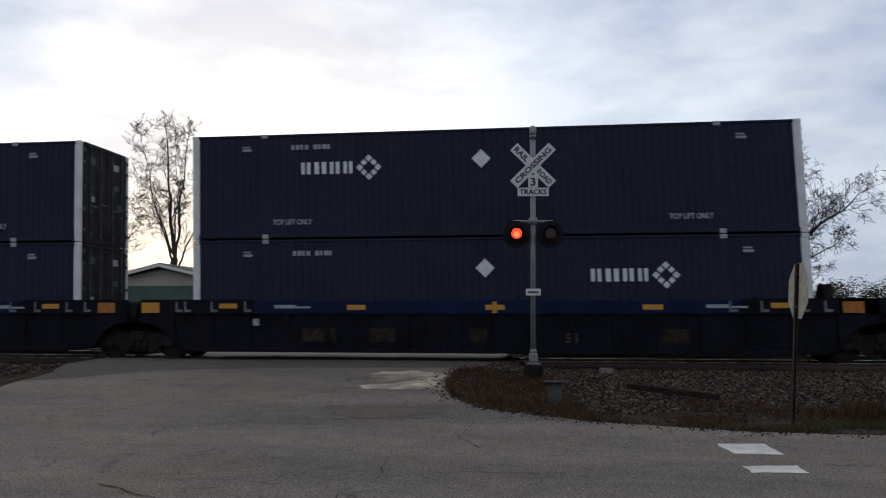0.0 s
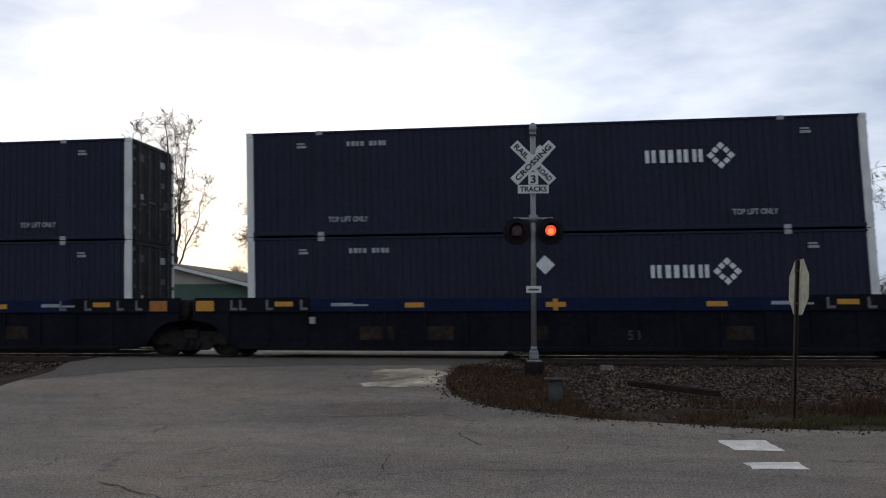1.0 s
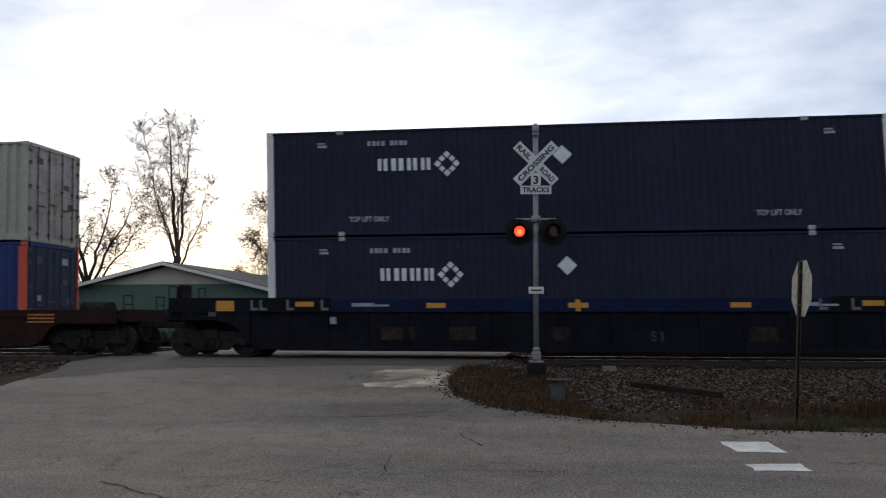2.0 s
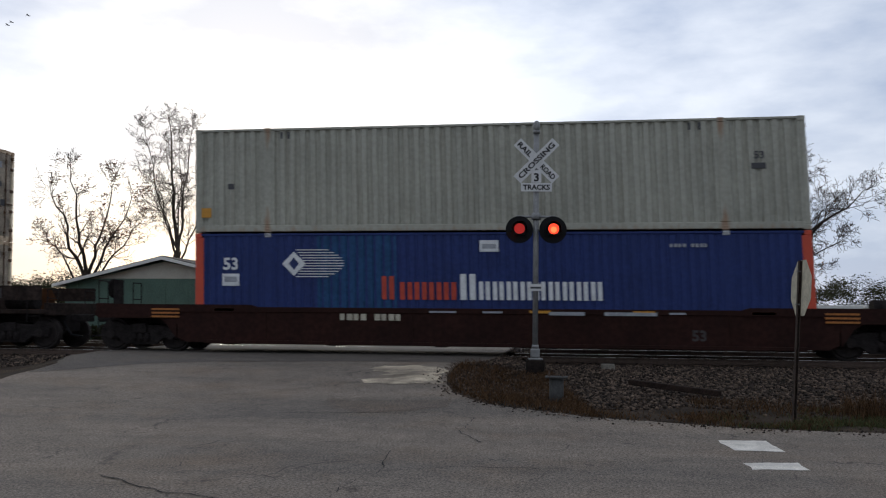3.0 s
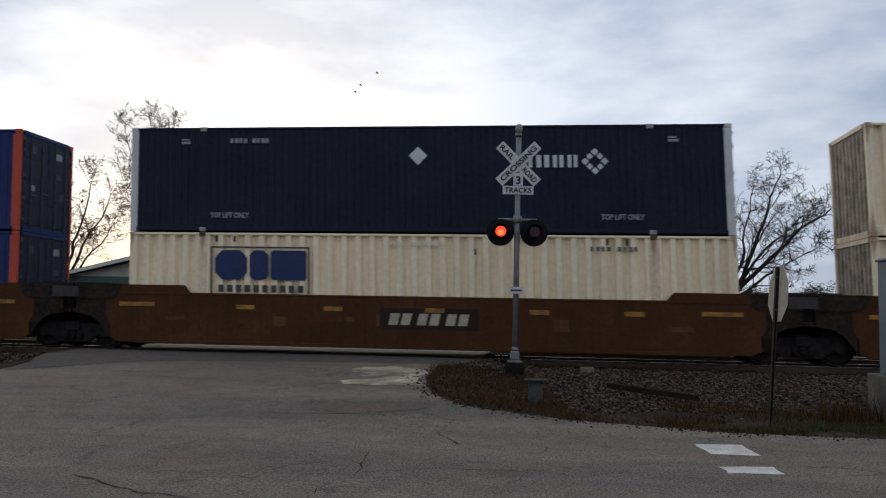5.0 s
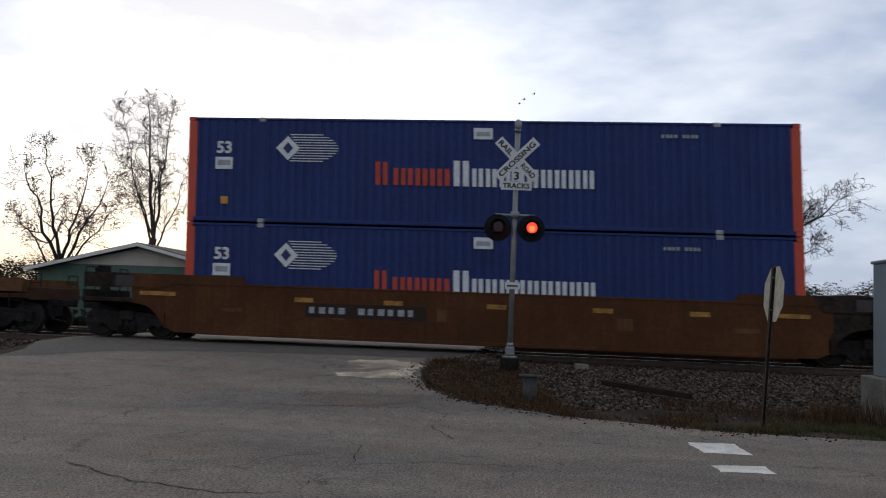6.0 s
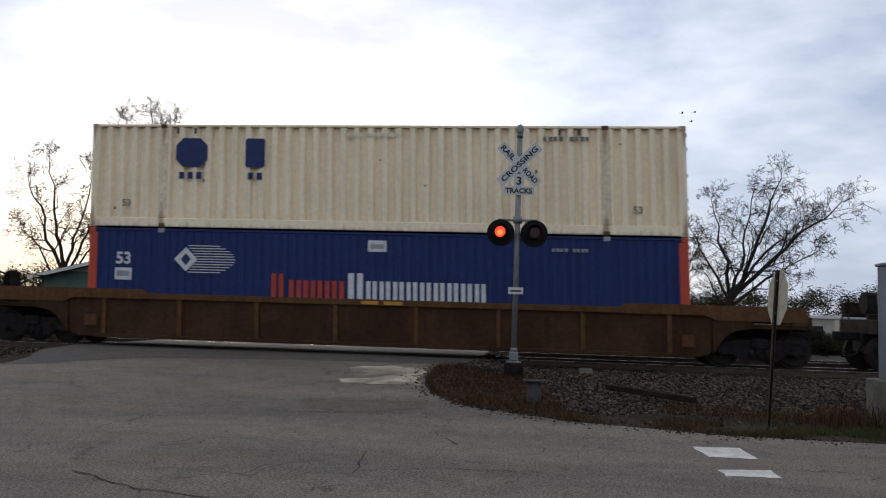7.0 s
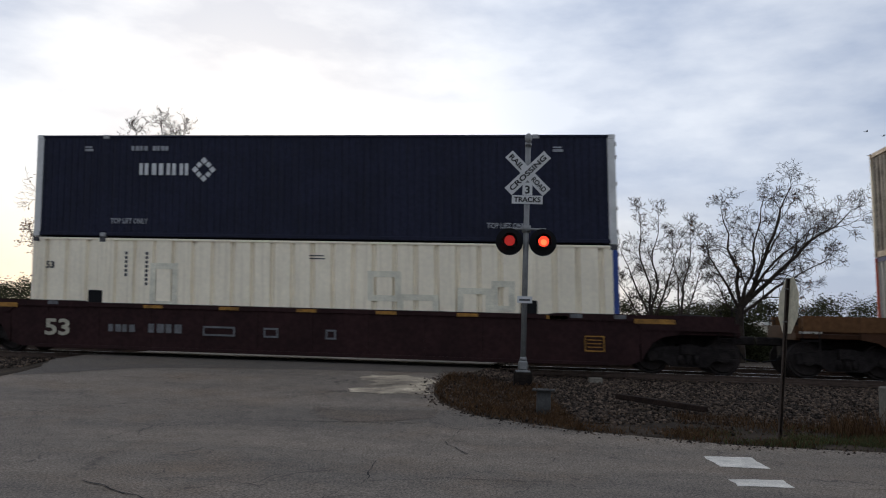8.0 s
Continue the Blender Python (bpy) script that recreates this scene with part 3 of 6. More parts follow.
tagged(draped("road_patch", rough_outline([(-3.4, 14.9), (-2.15, 14.95), (-2.2, 16.9), (-2.6, 17.5), (-3.6, 17.5), (-3.9, 16.9), (-3.3, 16.2), (-3.75, 15.4)], 0.12, 0.22, 2), 0.006,
              M["asphalt_pale"], np.arange(-5, -1, 0.5), np.arange(15, 18.6, 0.45)), "pale gravelly patch on the road's shoulder", "road patch", kind="structure")
tagged(draped("road_patch", rough_outline([(-3.7, 13.25), (-3.08, 12.95), (-1.7, 13.4), (-1.6, 12.65), (-2.86, 12.05), (-3.4, 12.2)], 0.14, 0.2, 8), 0.005,
              M["asphalt_patch"], np.arange(-5, -1, 0.5), np.arange(12, 15, 0.45)), "dark repair patch in the asphalt", "road patch", kind="structure")
for k, (ol, sd) in enumerate(((((1.98, 10.44), (2.56, 10.52), (2.56, 9.72), (2.02, 9.72)), 31), (((1.92, 8.92), (2.50, 9.06), (2.52, 8.66), (1.95, 8.56)), 33))):
    tagged(draped("road_marking", rough_outline(list(ol), 0.05, 0.045, sd), 0.005, M["road_paint"], (2.2, 2.4), (8.8, 10.1)), "worn white painted bar on the asphalt", "road marking",
           group="crosswalk bars", kind="structure")
for k, pts in enumerate(([(-1.82, 8.97), (-1.69, 7.82), (-1.87, 7.21), (-1.87, 6.62)], [(-4.21, 7.21), (-3.41, 6.7), (-2.48, 6.4), (-1.9, 6.6)], [(-1.15, 11.84), (-1.23, 10.47), (-0.83, 9.68)],
                         [(-4.18, 11.77), (-3.24, 11.9), (-1.91, 12.08), (-1.46, 12.62)], [(-3.46, 8.3), (-3.28, 8.64)], [(-3.48, 7.46), (-3.34, 7.62)], [(-4.76, 11.86), (-4.38, 12.32)],
                         [(-4.0, 14.9), (-3.0, 14.75), (-2.1, 14.85)], [(-9.0, 15.6), (-7.6, 15.9), (-7.0, 15.7)], [(-5.6, 13.6), (-4.9, 13.9)], [(-6.9, 16.6), (-5.2, 16.9), (-4.2, 17.3)], [(-2.7, 9.4), (-2.2, 9.5)],
                         [(-0.9, 12.75), (0.3, 11.95), (1.4, 11.55)], [(-5.4, 9.6), (-5.0, 9.8)], [(-1.69, 7.82), (-0.9, 8.2), (0.2, 8.3)])):
    strip("crack", pts, 0.015 if k < 4 else 0.010, 0.009, M["crack"], k * 11.0)

# rails, ties and ballast
def make_track(y0, name_ties=True):
    for k, y in enumerate((y0 - 0.7535, y0 + 0.7535)):
        rail = empty("rail")
        prof = [(-0.07, 0), (0.07, 0), (0.07, 0.015), (0.012, 0.035), (0.012, 0.125), (0.036, 0.135), (0.036, 0.168), (-0.036, 0.168), (-0.036, 0.135), (-0.012, 0.125), (-0.012, 0.035), (-0.07, 0.015)]
        n = len(prof)
        verts = [(x, y + a, RAIL_Z - 0.172 + b) for x in (-160, 160) for a, b in prof]
        raw("rail_body", verts, [(i, (i + 1) % n, n + (i + 1) % n, n + i) for i in range(n)], M["rail"], rail)
        bx("rail_head", M["rail_top"], rail, -160, 160, y - 0.030, y + 0.030, RAIL_Z - 0.003, RAIL_Z, label="polished steel running surface")
        tagged(rail, "rusty steel rail with a polished head", "rail", group="rails", kind="structure")


make_track(TRACK_Y)
make_track(TRACK_Y + 4.4)
TIE = box(B(), -0.115, 0.115, -1.3, 1.3, -0.17, 0.0, bevel=0.01)
tie_me = bpy.data.meshes.new("railroad_tie")
TIE.to_mesh(tie_me)
TIE.free()
tie_me.materials.append(M["tie"])
for y0 in (TRACK_Y, TRACK_Y + 4.4):
    for i in range(90):
        x = -30.0 + 0.54 * i
        if -12.5 < x < -1.6:
            continue
        ob = tagged(new("railroad_tie", tie_me), "dark creosoted wooden tie under the rails", "railroad tie", group="ties under the rails")
        ob.location = (x, y0, RAIL_Z - 0.174)

# ---- the train ----
LEN, WID = 16.15, 2.59
START = [-9.67, -29.15, -48.68, -71.97, -95.48, -114.87, -134.32, -157.89, -181.25]   # left end of each stack at 0 s
RUN = [(0.0, -0.13), (0.5, 10.38), (1.0, 20.90), (1.5, 30.72), (2.8, 57.93), (3.0, 62.16), (3.5, 72.72), (4.0, 82.56), (4.5, 93.14), (5.0, 103.77),
       (5.2, 107.97), (6.3, 131.37), (6.5, 135.62), (7.0, 145.61), (7.5, 156.28), (8.0, 166.96)]
MOVING, ROLLING, FLASHING = [], [], []


def corrugated(x0, x1, z0, z1, y, pitch, depth, flat=0.5, wall=0.03, ramp=0.09):
    """A wall with upright folds; y is the outer face, the folds go inwards (wall > 0: towards +y)."""
    n = max(1, int(round((x1 - x0) / pitch)))
    p = (x1 - x0) / n
    s = 1 if wall > 0 else -1
    pts = []
    for i in range(n):
        a = x0 + i * p
        for u, d in ((0, 0), (flat * 0.5, 0), (flat * 0.5 + ramp, 1), (1 - flat * 0.5 - ramp, 1), (1 - flat * 0.5, 0)):
            pts.append((a + u * p, y + s * d * depth))
    pts.append((x1, y))
    verts = [(x, yy, z) for x, yy in pts for z in (z0, z1)]
    k = len(pts)
    faces = [(2 * i, 2 * i + 2, 2 * i + 3, 2 * i + 1) for i in range(k - 1)]
    verts += [(x0, y + wall + s * depth, z0), (x0, y + wall + s * depth, z1), (x1, y + wall + s * depth, z0), (x1, y + wall + s * depth, z1)]
    b = 2 * k
    faces += [(b, b + 1, b + 3, b + 2), (0, 1, b + 1, b), (2 * k - 2, b + 2, b + 3, 2 * k - 1)]
    return verts, faces


def end_wall(parent, x, out, mat, doors, rod_mat, name):
    """The short end at x; out is +1 or -1 along x."""
    if not doors:
        v, f = corrugated(0.13, WID - 0.13, 0.16, HGT - 0.1, 0.0, 0.27, 0.035)
        v = [(x - out * (0.03 + c[1]), c[0], c[2]) for c in v]
        return raw(name, v, f, mat, parent)
    for half in (0, 1):
        y0, y1 = 0.13 + half * (WID / 2 - 0.13), WID / 2 + half * (WID / 2 - 0.13)
        bm = B()
        box(bm, min(x - out * 0.05, x - out * 0.02), max(x - out * 0.05, x - out * 0.02), y0 + 0.008, y1 - 0.008, 0.15, HGT - 0.12)
        for j in range(4):
            z0 = 0.22 + j * 0.64
            box(bm, min(x - out * 0.02, x - out * 0.006), max(x - out * 0.02, x - out * 0.006), y0 + 0.08, y1 - 0.08, z0, z0 + 0.52)
        door = part("door", bm, mat, parent)
        for j in range(2):
            yy = y0 + (y1 - y0) * (0.3 + 0.45 * j)
            bm = B()
            tube(bm, (x + out * 0.02, yy, 0.1), (x + out * 0.02, yy, HGT - 0.08), 0.017, n=6)
            for z in (0.25, 0.9, 1.6, 2.5):
                box(bm, min(x - out * 0.01, x + out * 0.03), max(x - out * 0.01, x + out * 0.03), yy - 0.035, yy + 0.035, z - 0.04, z + 0.04)
            part("lock_rod", bm, rod_mat, door)
            bx("rod_handle", rod_mat, door, min(x + out * 0.012, x + out * 0.034), max(x + out * 0.012, x + out * 0.034), yy, yy + 0.33, 1.05 + 0.1 * j, 1.09 + 0.1 * j)
        yh = 0.13 if half == 0 else WID - 0.13
        for z in (0.35, 0.95, 1.6, 2.3, 2.65):
            bx("hinge", rod_mat, door, min(x - out * 0.01, x + out * 0.03), max(x - out * 0.01, x + out * 0.03), yh - 0.06, yh + 0.06, z - 0.045, z + 0.045)
    for j, (yy, zz, w, h) in enumerate(((0.45, 2.3, 0.28, 0.2), (1.7, 2.3, 0.3, 0.2), (1.75, 1.7, 0.25, 0.16), (0.5, 1.2, 0.2, 0.16), (1.95, 1.1, 0.24, 0.2))):
        bx("door_plate", M["logo_grey"] if j % 2 else M["dark_mark"], parent, min(x, x - out * 0.0045), max(x, x - out * 0.0045), yy, yy + w, zz, zz + h)


def blocks(parent, mat, x, z, spec, name="marking", y=-0.006):
    """Plain bars for writing, one part each: (offset, width, height)."""
    for dx, w, h in spec:
        bx(name, mat, parent, x + dx, x + dx + w, y, y + 0.004, z, z + h)


def digits(parent, mat, x, z, n, w, h, gap=0.25, name="number_bar", y=-0.006):
    blocks(parent, mat, x, z, [(i * w * (1 + gap), w * (0.8 + 0.2 * (i % 2)), h) for i in range(n) if i != 4], name, y)


def frame_shape(bm, x, z, w, h, t, y=-0.008, open_side=""):
    if "l" not in open_side:
        box(bm, x, x + t, y, y + 0.004, z, z + h)
    if "r" not in open_side:
        box(bm, x + w - t, x + w, y, y + 0.004, z, z + h)
    if "b" not in open_side:
        box(bm, x + t, x + w - t, y, y + 0.004, z, z + t)
    if "t" not in open_side:
        box(bm, x + t, x + w - t, y, y + 0.004, z + h - t, z + h)


def poly_plate(bm, pts, y=-0.008, t=0.004):
    a = [bm.verts.new((x, y, z)) for x, z in pts]
    b = [bm.verts.new((x, y + t, z)) for x, z in pts]
    bm.faces.new(a)
    k = len(pts)
    for i in range(k):
        bm.faces.new((a[i], b[i], b[(i + 1) % k], a[(i + 1) % k]))


def diamond(parent, mat, x, z, r, name="diamond_plate"):
    bm = B()
    poly_plate(bm, [(x - r, z), (x, z - r), (x + r, z), (x, z + r)])
    return part(name, bm, mat, parent)


def slanted(parent, mat, name, x, z, w, h, slant=0.0, y=-0.008, cut=0.0):
    """One plain shape of a wordmark: a leaning block with its corners cut."""
    c = cut
    pts = [(x + c, z), (x + w - c, z), (x + w, z + c), (x + w, z + h - c), (x + w - c, z + h), (x + c, z + h), (x, z + h - c), (x, z + c)] if c else [(x, z), (x + w, z), (x + w, z + h), (x, z + h)]
    bm = B()
    poly_plate(bm, [(a + slant * (b - z), b) for a, b in pts], y)
    return part(name, bm, mat, parent)


def bar_logo(parent, x, z):
    """White wordmark drawn as plain blocks, and the diamond of lozenges after it."""
    for dx, w in ((0.0, 0.26), (0.37, 0.33), (0.80, 0.27), (1.18, 0.25)):
        for q in (0.0, 0.62):
            slanted(parent, M["logo_white"], "wordmark_bar", x + dx + q * w, z, w * 0.38, 0.33)
    cx, cz = x + 1.88, z + 0.16
    for sx, sz in ((1, 0), (-1, 0), (0, 1), (0, -1), (1, 1), (-1, 1), (1, -1), (-1, -1)):
        k, q = (0.25, 0.098) if sx * sz == 0 else (0.135, 0.088)
        bm = B()
        ax, az = cx + sx * k, cz + sz * k
        poly_plate(bm, [(ax - q, az), (ax, az - q), (ax + q, az), (ax, az + q)])
        part("emblem_lozenge", bm, M["logo_white"], parent)


def big_logo(parent, x, z, keep="abc", boxed=False):
    """Heavy navy emblem as three plain blocks, with a row of small bars beneath."""
    mat = M["logo_navy"]
    if boxed:
        bm = B()
        frame_shape(bm, x - 0.12, z - 0.42, 2.75, 1.32, 0.045)
        part("logo_frame", bm, M["dark_mark"], parent)
    if "a" in keep:
        slanted(parent, mat, "emblem_block", x, z, 0.9, 0.8, cut=0.2)
    if "b" in keep:
        slanted(parent, mat, "emblem_block", x + 0.97, z, 0.52, 0.8, cut=0.12)
    if "c" in keep:
        slanted(parent, mat, "emblem_block", x + (1.56 if "b" in keep else 1.98), z, 0.98 if "b" in keep else 0.55, 0.8, cut=0.05)
    n, step = 10, 0.245
    spec = [(i * step, 0.15, 0.19) for i in range(n) if boxed or keep == "abc" or i < 3 or i > 7]
    blocks(parent, M["dark_mark"] if keep == "abc" else mat, x + 0.1, z - 0.33, spec, "small_wordmark_bar", -0.008)


def stripes_logo(parent, x, z):
    diamond(parent, M["logo_white"], x + 0.36, z, 0.33, "emblem")
    bm = B()
    poly_plate(bm, [(x + 0.22, z), (x + 0.36, z - 0.17), (x + 0.5, z), (x + 0.36, z + 0.17)], -0.012)
    part("emblem_core", bm, M["logo_navy"], parent)
    bm = B()
    for i in range(11):
        zz = z - 0.36 + i * 0.072
        u = abs(i - 5) / 5.0
        box(bm, x + 0.42 + 0.25 * (1 - u), x + 1.75 - 0.42 * u * u, -0.007, -0.003, zz, zz + 0.024)
    part("stripes", bm, M["logo_white"], parent, "white speed stripes")


def train_word(parent, x, z):
    """Red and white wordmark drawn as plain blocks."""
    for i in range(5):
        xx = x + (0 if i == 0 else 0.10 + i * 0.39)
        for q in (0.0, 0.2):
            slanted(parent, M["logo_red"], "wordmark_bar", xx + q, z, 0.13, 0.62 if i == 0 else 0.46)
    xx = x + 2.1
    for i in range(10):
        w, h = (0.44, 0.68) if i == 0 else (0.31, 0.48)
        for q in (0.0, 0.55):
            slanted(parent, M["logo_white"], "wordmark_bar", xx + q * w, z, w * 0.36, h)
        xx += w + 0.05


def container(k, level, kind, label, seed):
    base = 0.365 + level * (HGT + 0.018)
    c = empty("shipping_container")
    tagged(c, label, "shipping container", group="containers stacked on the train")
    st = {
        "navy": dict(wall="navy", frame="navy", left="white_post", right="white_post", pitch=0.2, depth=0.018, flat=0.62, end="navy_end", front="alu_end", rod="door_rod", cast="casting"),
        "cream": dict(wall="cream", frame="cream", left="cream", right="cream", pitch=0.375, depth=0.12, flat=0.36, ramp=0.14, end="cream_end", front="cream_end", rod="rusty", cast="rusty"),
        "white": dict(wall="white_cont", frame="white_cont", left="white_cont", right="blue_post", pitch=0.57, depth=0.075, flat=0.74, ramp=0.07, end="alu_end", front="alu_end", rod="rusty", cast="dark_mark"),
        "grey": dict(wall="grey_cont", frame="grey_cont", left="grey_cont", right="grey_cont", pitch=0.285, depth=0.055, flat=0.44, ramp=0.13, end="alu_end", front="grey_cont", rod="rusty", cast="grey_cont"),
        "blue": dict(wall="blue_cont", frame="blue_cont", left="orange_post", right="orange_post", pitch=0.24, depth=0.025, flat=0.55, end="blue_end", front="alu_end", rod="dark_mark", cast="casting"),
    }[kind]
    pw = 0.2 if kind == "navy" else (0.24 if kind == "blue" else 0.13)
    rail_h = {"cream": 0.27, "grey": 0.2}.get(kind, 0.13)
    lift = (2.08, 14.1)
    x0 = pw
    wall = M[st["wall"]]
    for j, xe in enumerate((lift[0], lift[1], LEN - pw)):
        x1 = xe - (0.13 if j < 2 else 0)
        a = x0 + (0.13 if j else 0)
        v, f = corrugated(a, x1, rail_h, HGT - 0.075, 0.02, st["pitch"], st["depth"], st["flat"], ramp=st.get("ramp", 0.09))
        raw("side_panel", v, f, wall, c)
        v, f = corrugated(a, x1, rail_h, HGT - 0.075, WID - 0.02, st["pitch"], st["depth"], st["flat"], -0.03, st.get("ramp", 0.09))
        raw("side_panel", v, f, wall, c)
        x0 = xe
    for yy in (0.0, WID - 0.09):
        bx("top_rail", M[st["frame"]], c, 0.13, LEN - 0.13, yy, yy + 0.09, HGT - 0.075, HGT - 0.012, bevel=0.01)
        bx("bottom_rail", M[st["frame"]], c, 0.13, LEN - 0.13, yy, yy + 0.09, 0.025, rail_h, bevel=0.015)
        for xe in lift:
            bm = B()
            box(bm, xe - 0.13, xe + 0.13, yy + (0.006 if yy == 0 else -0.0), yy + (0.09 if yy == 0 else 0.084), rail_h + 0.002, HGT - 0.077, bevel=0.02)
            part("lift_post", bm, M["cream_post" if kind == "cream" else st["frame"]], c)
            for z0 in (0.0, HGT - 0.12):
                bx("lift_casting", M[st["cast"]], c, xe - 0.09, xe + 0.09, yy - 0.012, yy + 0.102, z0, z0 + 0.12, bevel=0.015)
        for xe, key in ((0.0, "left"), (LEN - pw, "right")):
            bx("corner_post", M[st[key]], c, xe, xe + pw, yy, yy + 0.09, 0.125, HGT - 0.125, bevel=0.012)
            for z0 in (0.0, HGT - 0.125):
                xx = 0.0 if xe == 0.0 else LEN - 0.18
                bx("corner_casting", M[{"navy": "white_post", "blue": "orange_post", "cream": "cream_post"}.get(kind, st["cast"])], c, xx - 0.004, xx + 0.184, yy - 0.004, yy + 0.094, z0, z0 + 0.125, bevel=0.012)
    bx("roof", wall, c, 0.1, LEN - 0.1, 0.09, WID - 0.09, HGT - 0.05, HGT - 0.022)
    bx("floor", M["truck_iron"], c, 0.1, LEN - 0.1, 0.09, WID - 0.09, 0.05, 0.15)
    end_wall(c, LEN, 1, M[st["end"]], True, M[st["rod"]], "door")
    end_wall(c, 0.0, -1, M[st["front"]], False, M[st["rod"]], "front_wall")
    for xe, out in ((0.0, -1), (LEN, 1)):
        for z0, z1 in ((0.0, 0.15), (HGT - 0.11, HGT)):
            bx("end_beam", M[st["frame"]] if kind != "navy" else M["white_post"] if out < 0 else M["navy_end"], c, min(xe, xe - out * 0.08), max(xe, xe - out * 0.08), 0.19, WID - 0.19, z0, z1)
    # markings
    rnd = random.Random(seed)
    if kind == "navy":
        lx = {0: 3.12, 1: 10.76, 2: 10.7, 3: 10.72, 4: 10.8, 5: 3.1}.get(seed, 3.1)
        bar_logo(c, lx, HGT - 1.14 - (0.0 if level else 0.05))
        if seed != 5:
            diamond(c, M["logo_white"], 8.04, HGT - 0.82, 0.25)
        for xx in (1.45, 14.55):
            bx("data_plate", M["logo_grey"], c, xx, xx + 0.26, -0.004, 0.001, HGT - 0.47, HGT - 0.40)
            bx("data_plate", M["logo_grey"], c, xx, xx + 0.22, -0.004, 0.001, HGT - 0.37, HGT - 0.33)
        digits(c, M["logo_grey"], 2.85, HGT - 0.45, 9, 0.10, 0.13)
        if level:
            for xx in (2.85, 13.35):
                words("TOP LIFT ONLY", M["logo_grey"], c, xx, -0.002, 0.45, 0.15, 1.1)
    elif kind == "cream":
        keep, boxed = {20: ("abc", False), 21: ("abc", False), 22: ("abc", True), 23: ("ac", False)}[seed]
        big_logo(c, 2.45, 1.69 if level else 1.60, keep, boxed)
        for xx in (1.05, 14.9):
            words("53", M["worn_mark"], c, xx, -0.002, 0.68, 0.2)
        digits(c, M["worn_mark"], 12.5, HGT - 0.42, 9, 0.11, 0.12)
        digits(c, M["ghost"], 7.2, HGT - 0.32, 12, 0.1, 0.1)
        for xx in (2.45, 2.95, 12.9, 13.4):
            bx("vent", M["dark_mark"], c, xx, xx + 0.07, 0.012, 0.03, HGT - 0.26, HGT - 0.1)
        if seed == 20:
            bx("side_beam", M["slate"], c, 7.75, 10.92, -0.012, 0.01, 0.34, 0.56, label="dark blue painted bar along the bottom rail")
        for i in range(6):
            xx, zz = rnd.uniform(0.3, 15.6), rnd.uniform(0.3, 2.5)
            bx("rust_spot", M["rusty"], c, xx, xx + rnd.uniform(0.02, 0.07), 0.014, 0.021, zz, zz + rnd.uniform(0.02, 0.16))
    elif kind == "white":
        for i, (xx, zz, w, h) in enumerate(((3.5, 1.0, 0.8, 1.2), (10.4, 0.6, 1.1, 0.9), (12.0, 0.6, 0.9, 1.1), (9.6, 1.3, 0.9, 0.8), (12.9, 1.1, 0.6, 0.8))):
            bm = B()
            frame_shape(bm, xx, zz, w, h, 0.16, y=0.012)
            part("ghost_marking", bm, M["ghost"], c, "faded trace of removed lettering")
        for xx, count in ((2.75, 6), (3.35, 8)):
            for i in range(count):
                bx("vertical_marking", M["dark_mark"], c, xx, xx + 0.075, 0.012, 0.018, 2.42 - i * 0.12, 2.50 - i * 0.12)
        bx("data_plate", M["dark_mark"], c, 8.0, 8.45, 0.012, 0.018, HGT - 0.5, HGT - 0.47)
        bx("data_plate", M["dark_mark"], c, 8.0, 8.4, 0.012, 0.018, HGT - 0.42, HGT - 0.39)
        for xx in (1.75, 13.7):
            bx("lift_pocket", M["black"], c, xx - 0.04, xx + 0.38, -0.008, 0.03, 1.02, 1.42, bevel=0.02)
        words("53", M["dark_mark"], c, 0.55, -0.0, 2.1, 0.2)
    elif kind == "grey":
        bx("side_label", M["yellow"], c, 0.18, 0.46, 0.0, 0.012, 0.42, 0.68)
        words("53", M["dark_mark"], c, 15.0, 0.008, 1.9, 0.2)
        bx("data_plate", M["dark_mark"], c, 14.8, 15.15, 0.0, 0.012, 1.55, 1.7)
        bx("scuff", M["dark_mark"], c, 0.95, 1.12, 0.0, 0.012, 1.2, 1.35)
        for xx in (2.45, 2.65, 13.3, 13.55):
            bx("vent", M["dark_mark"], c, xx, xx + 0.06, 0.012, 0.03, HGT - 0.3, HGT - 0.12)
    elif kind == "blue":
        words("53", M["logo_white"], c, 1.02, -0.002, 2.05, 0.34)
        bx("data_plate", M["logo_white"], c, 0.78, 1.26, -0.004, 0.012, 1.45, 1.78)
        bx("plate_print", M["logo_grey"], c, 0.84, 1.2, -0.0065, -0.004, 1.55, 1.7)
        stripes_logo(c, 2.45, 2.05)
        train_word(c, 5.22, 1.1)
        bx("data_plate", M["logo_white"], c, 7.85, 8.35, -0.004, 0.012, HGT - 0.52, HGT - 0.22)
        bx("plate_print", M["logo_grey"], c, 7.92, 8.28, -0.0065, -0.004, HGT - 0.44, HGT - 0.32)
        digits(c, M["logo_grey"], 12.7, HGT - 0.42, 9, 0.085, 0.09)
        if seed == 30:
            v, f = corrugated(3.45, 5.62, 0.14, HGT - 0.08, 0.016, 0.24, 0.025, 0.55)
            raw("repaired_panel", v, f, M["teal_cont"], c, "faded teal repaired wall panel")
        if level:
            bx("side_label", M["yellow"], c, 0.95, 1.15, -0.003, 0.012, 0.5, 0.7)
    MOVING.append((c, START[k], SIDE_Y, RAIL_Z + base))
    return c


TRUCK_U = (-1.70, 17.85)
WHEEL_R = 0.455


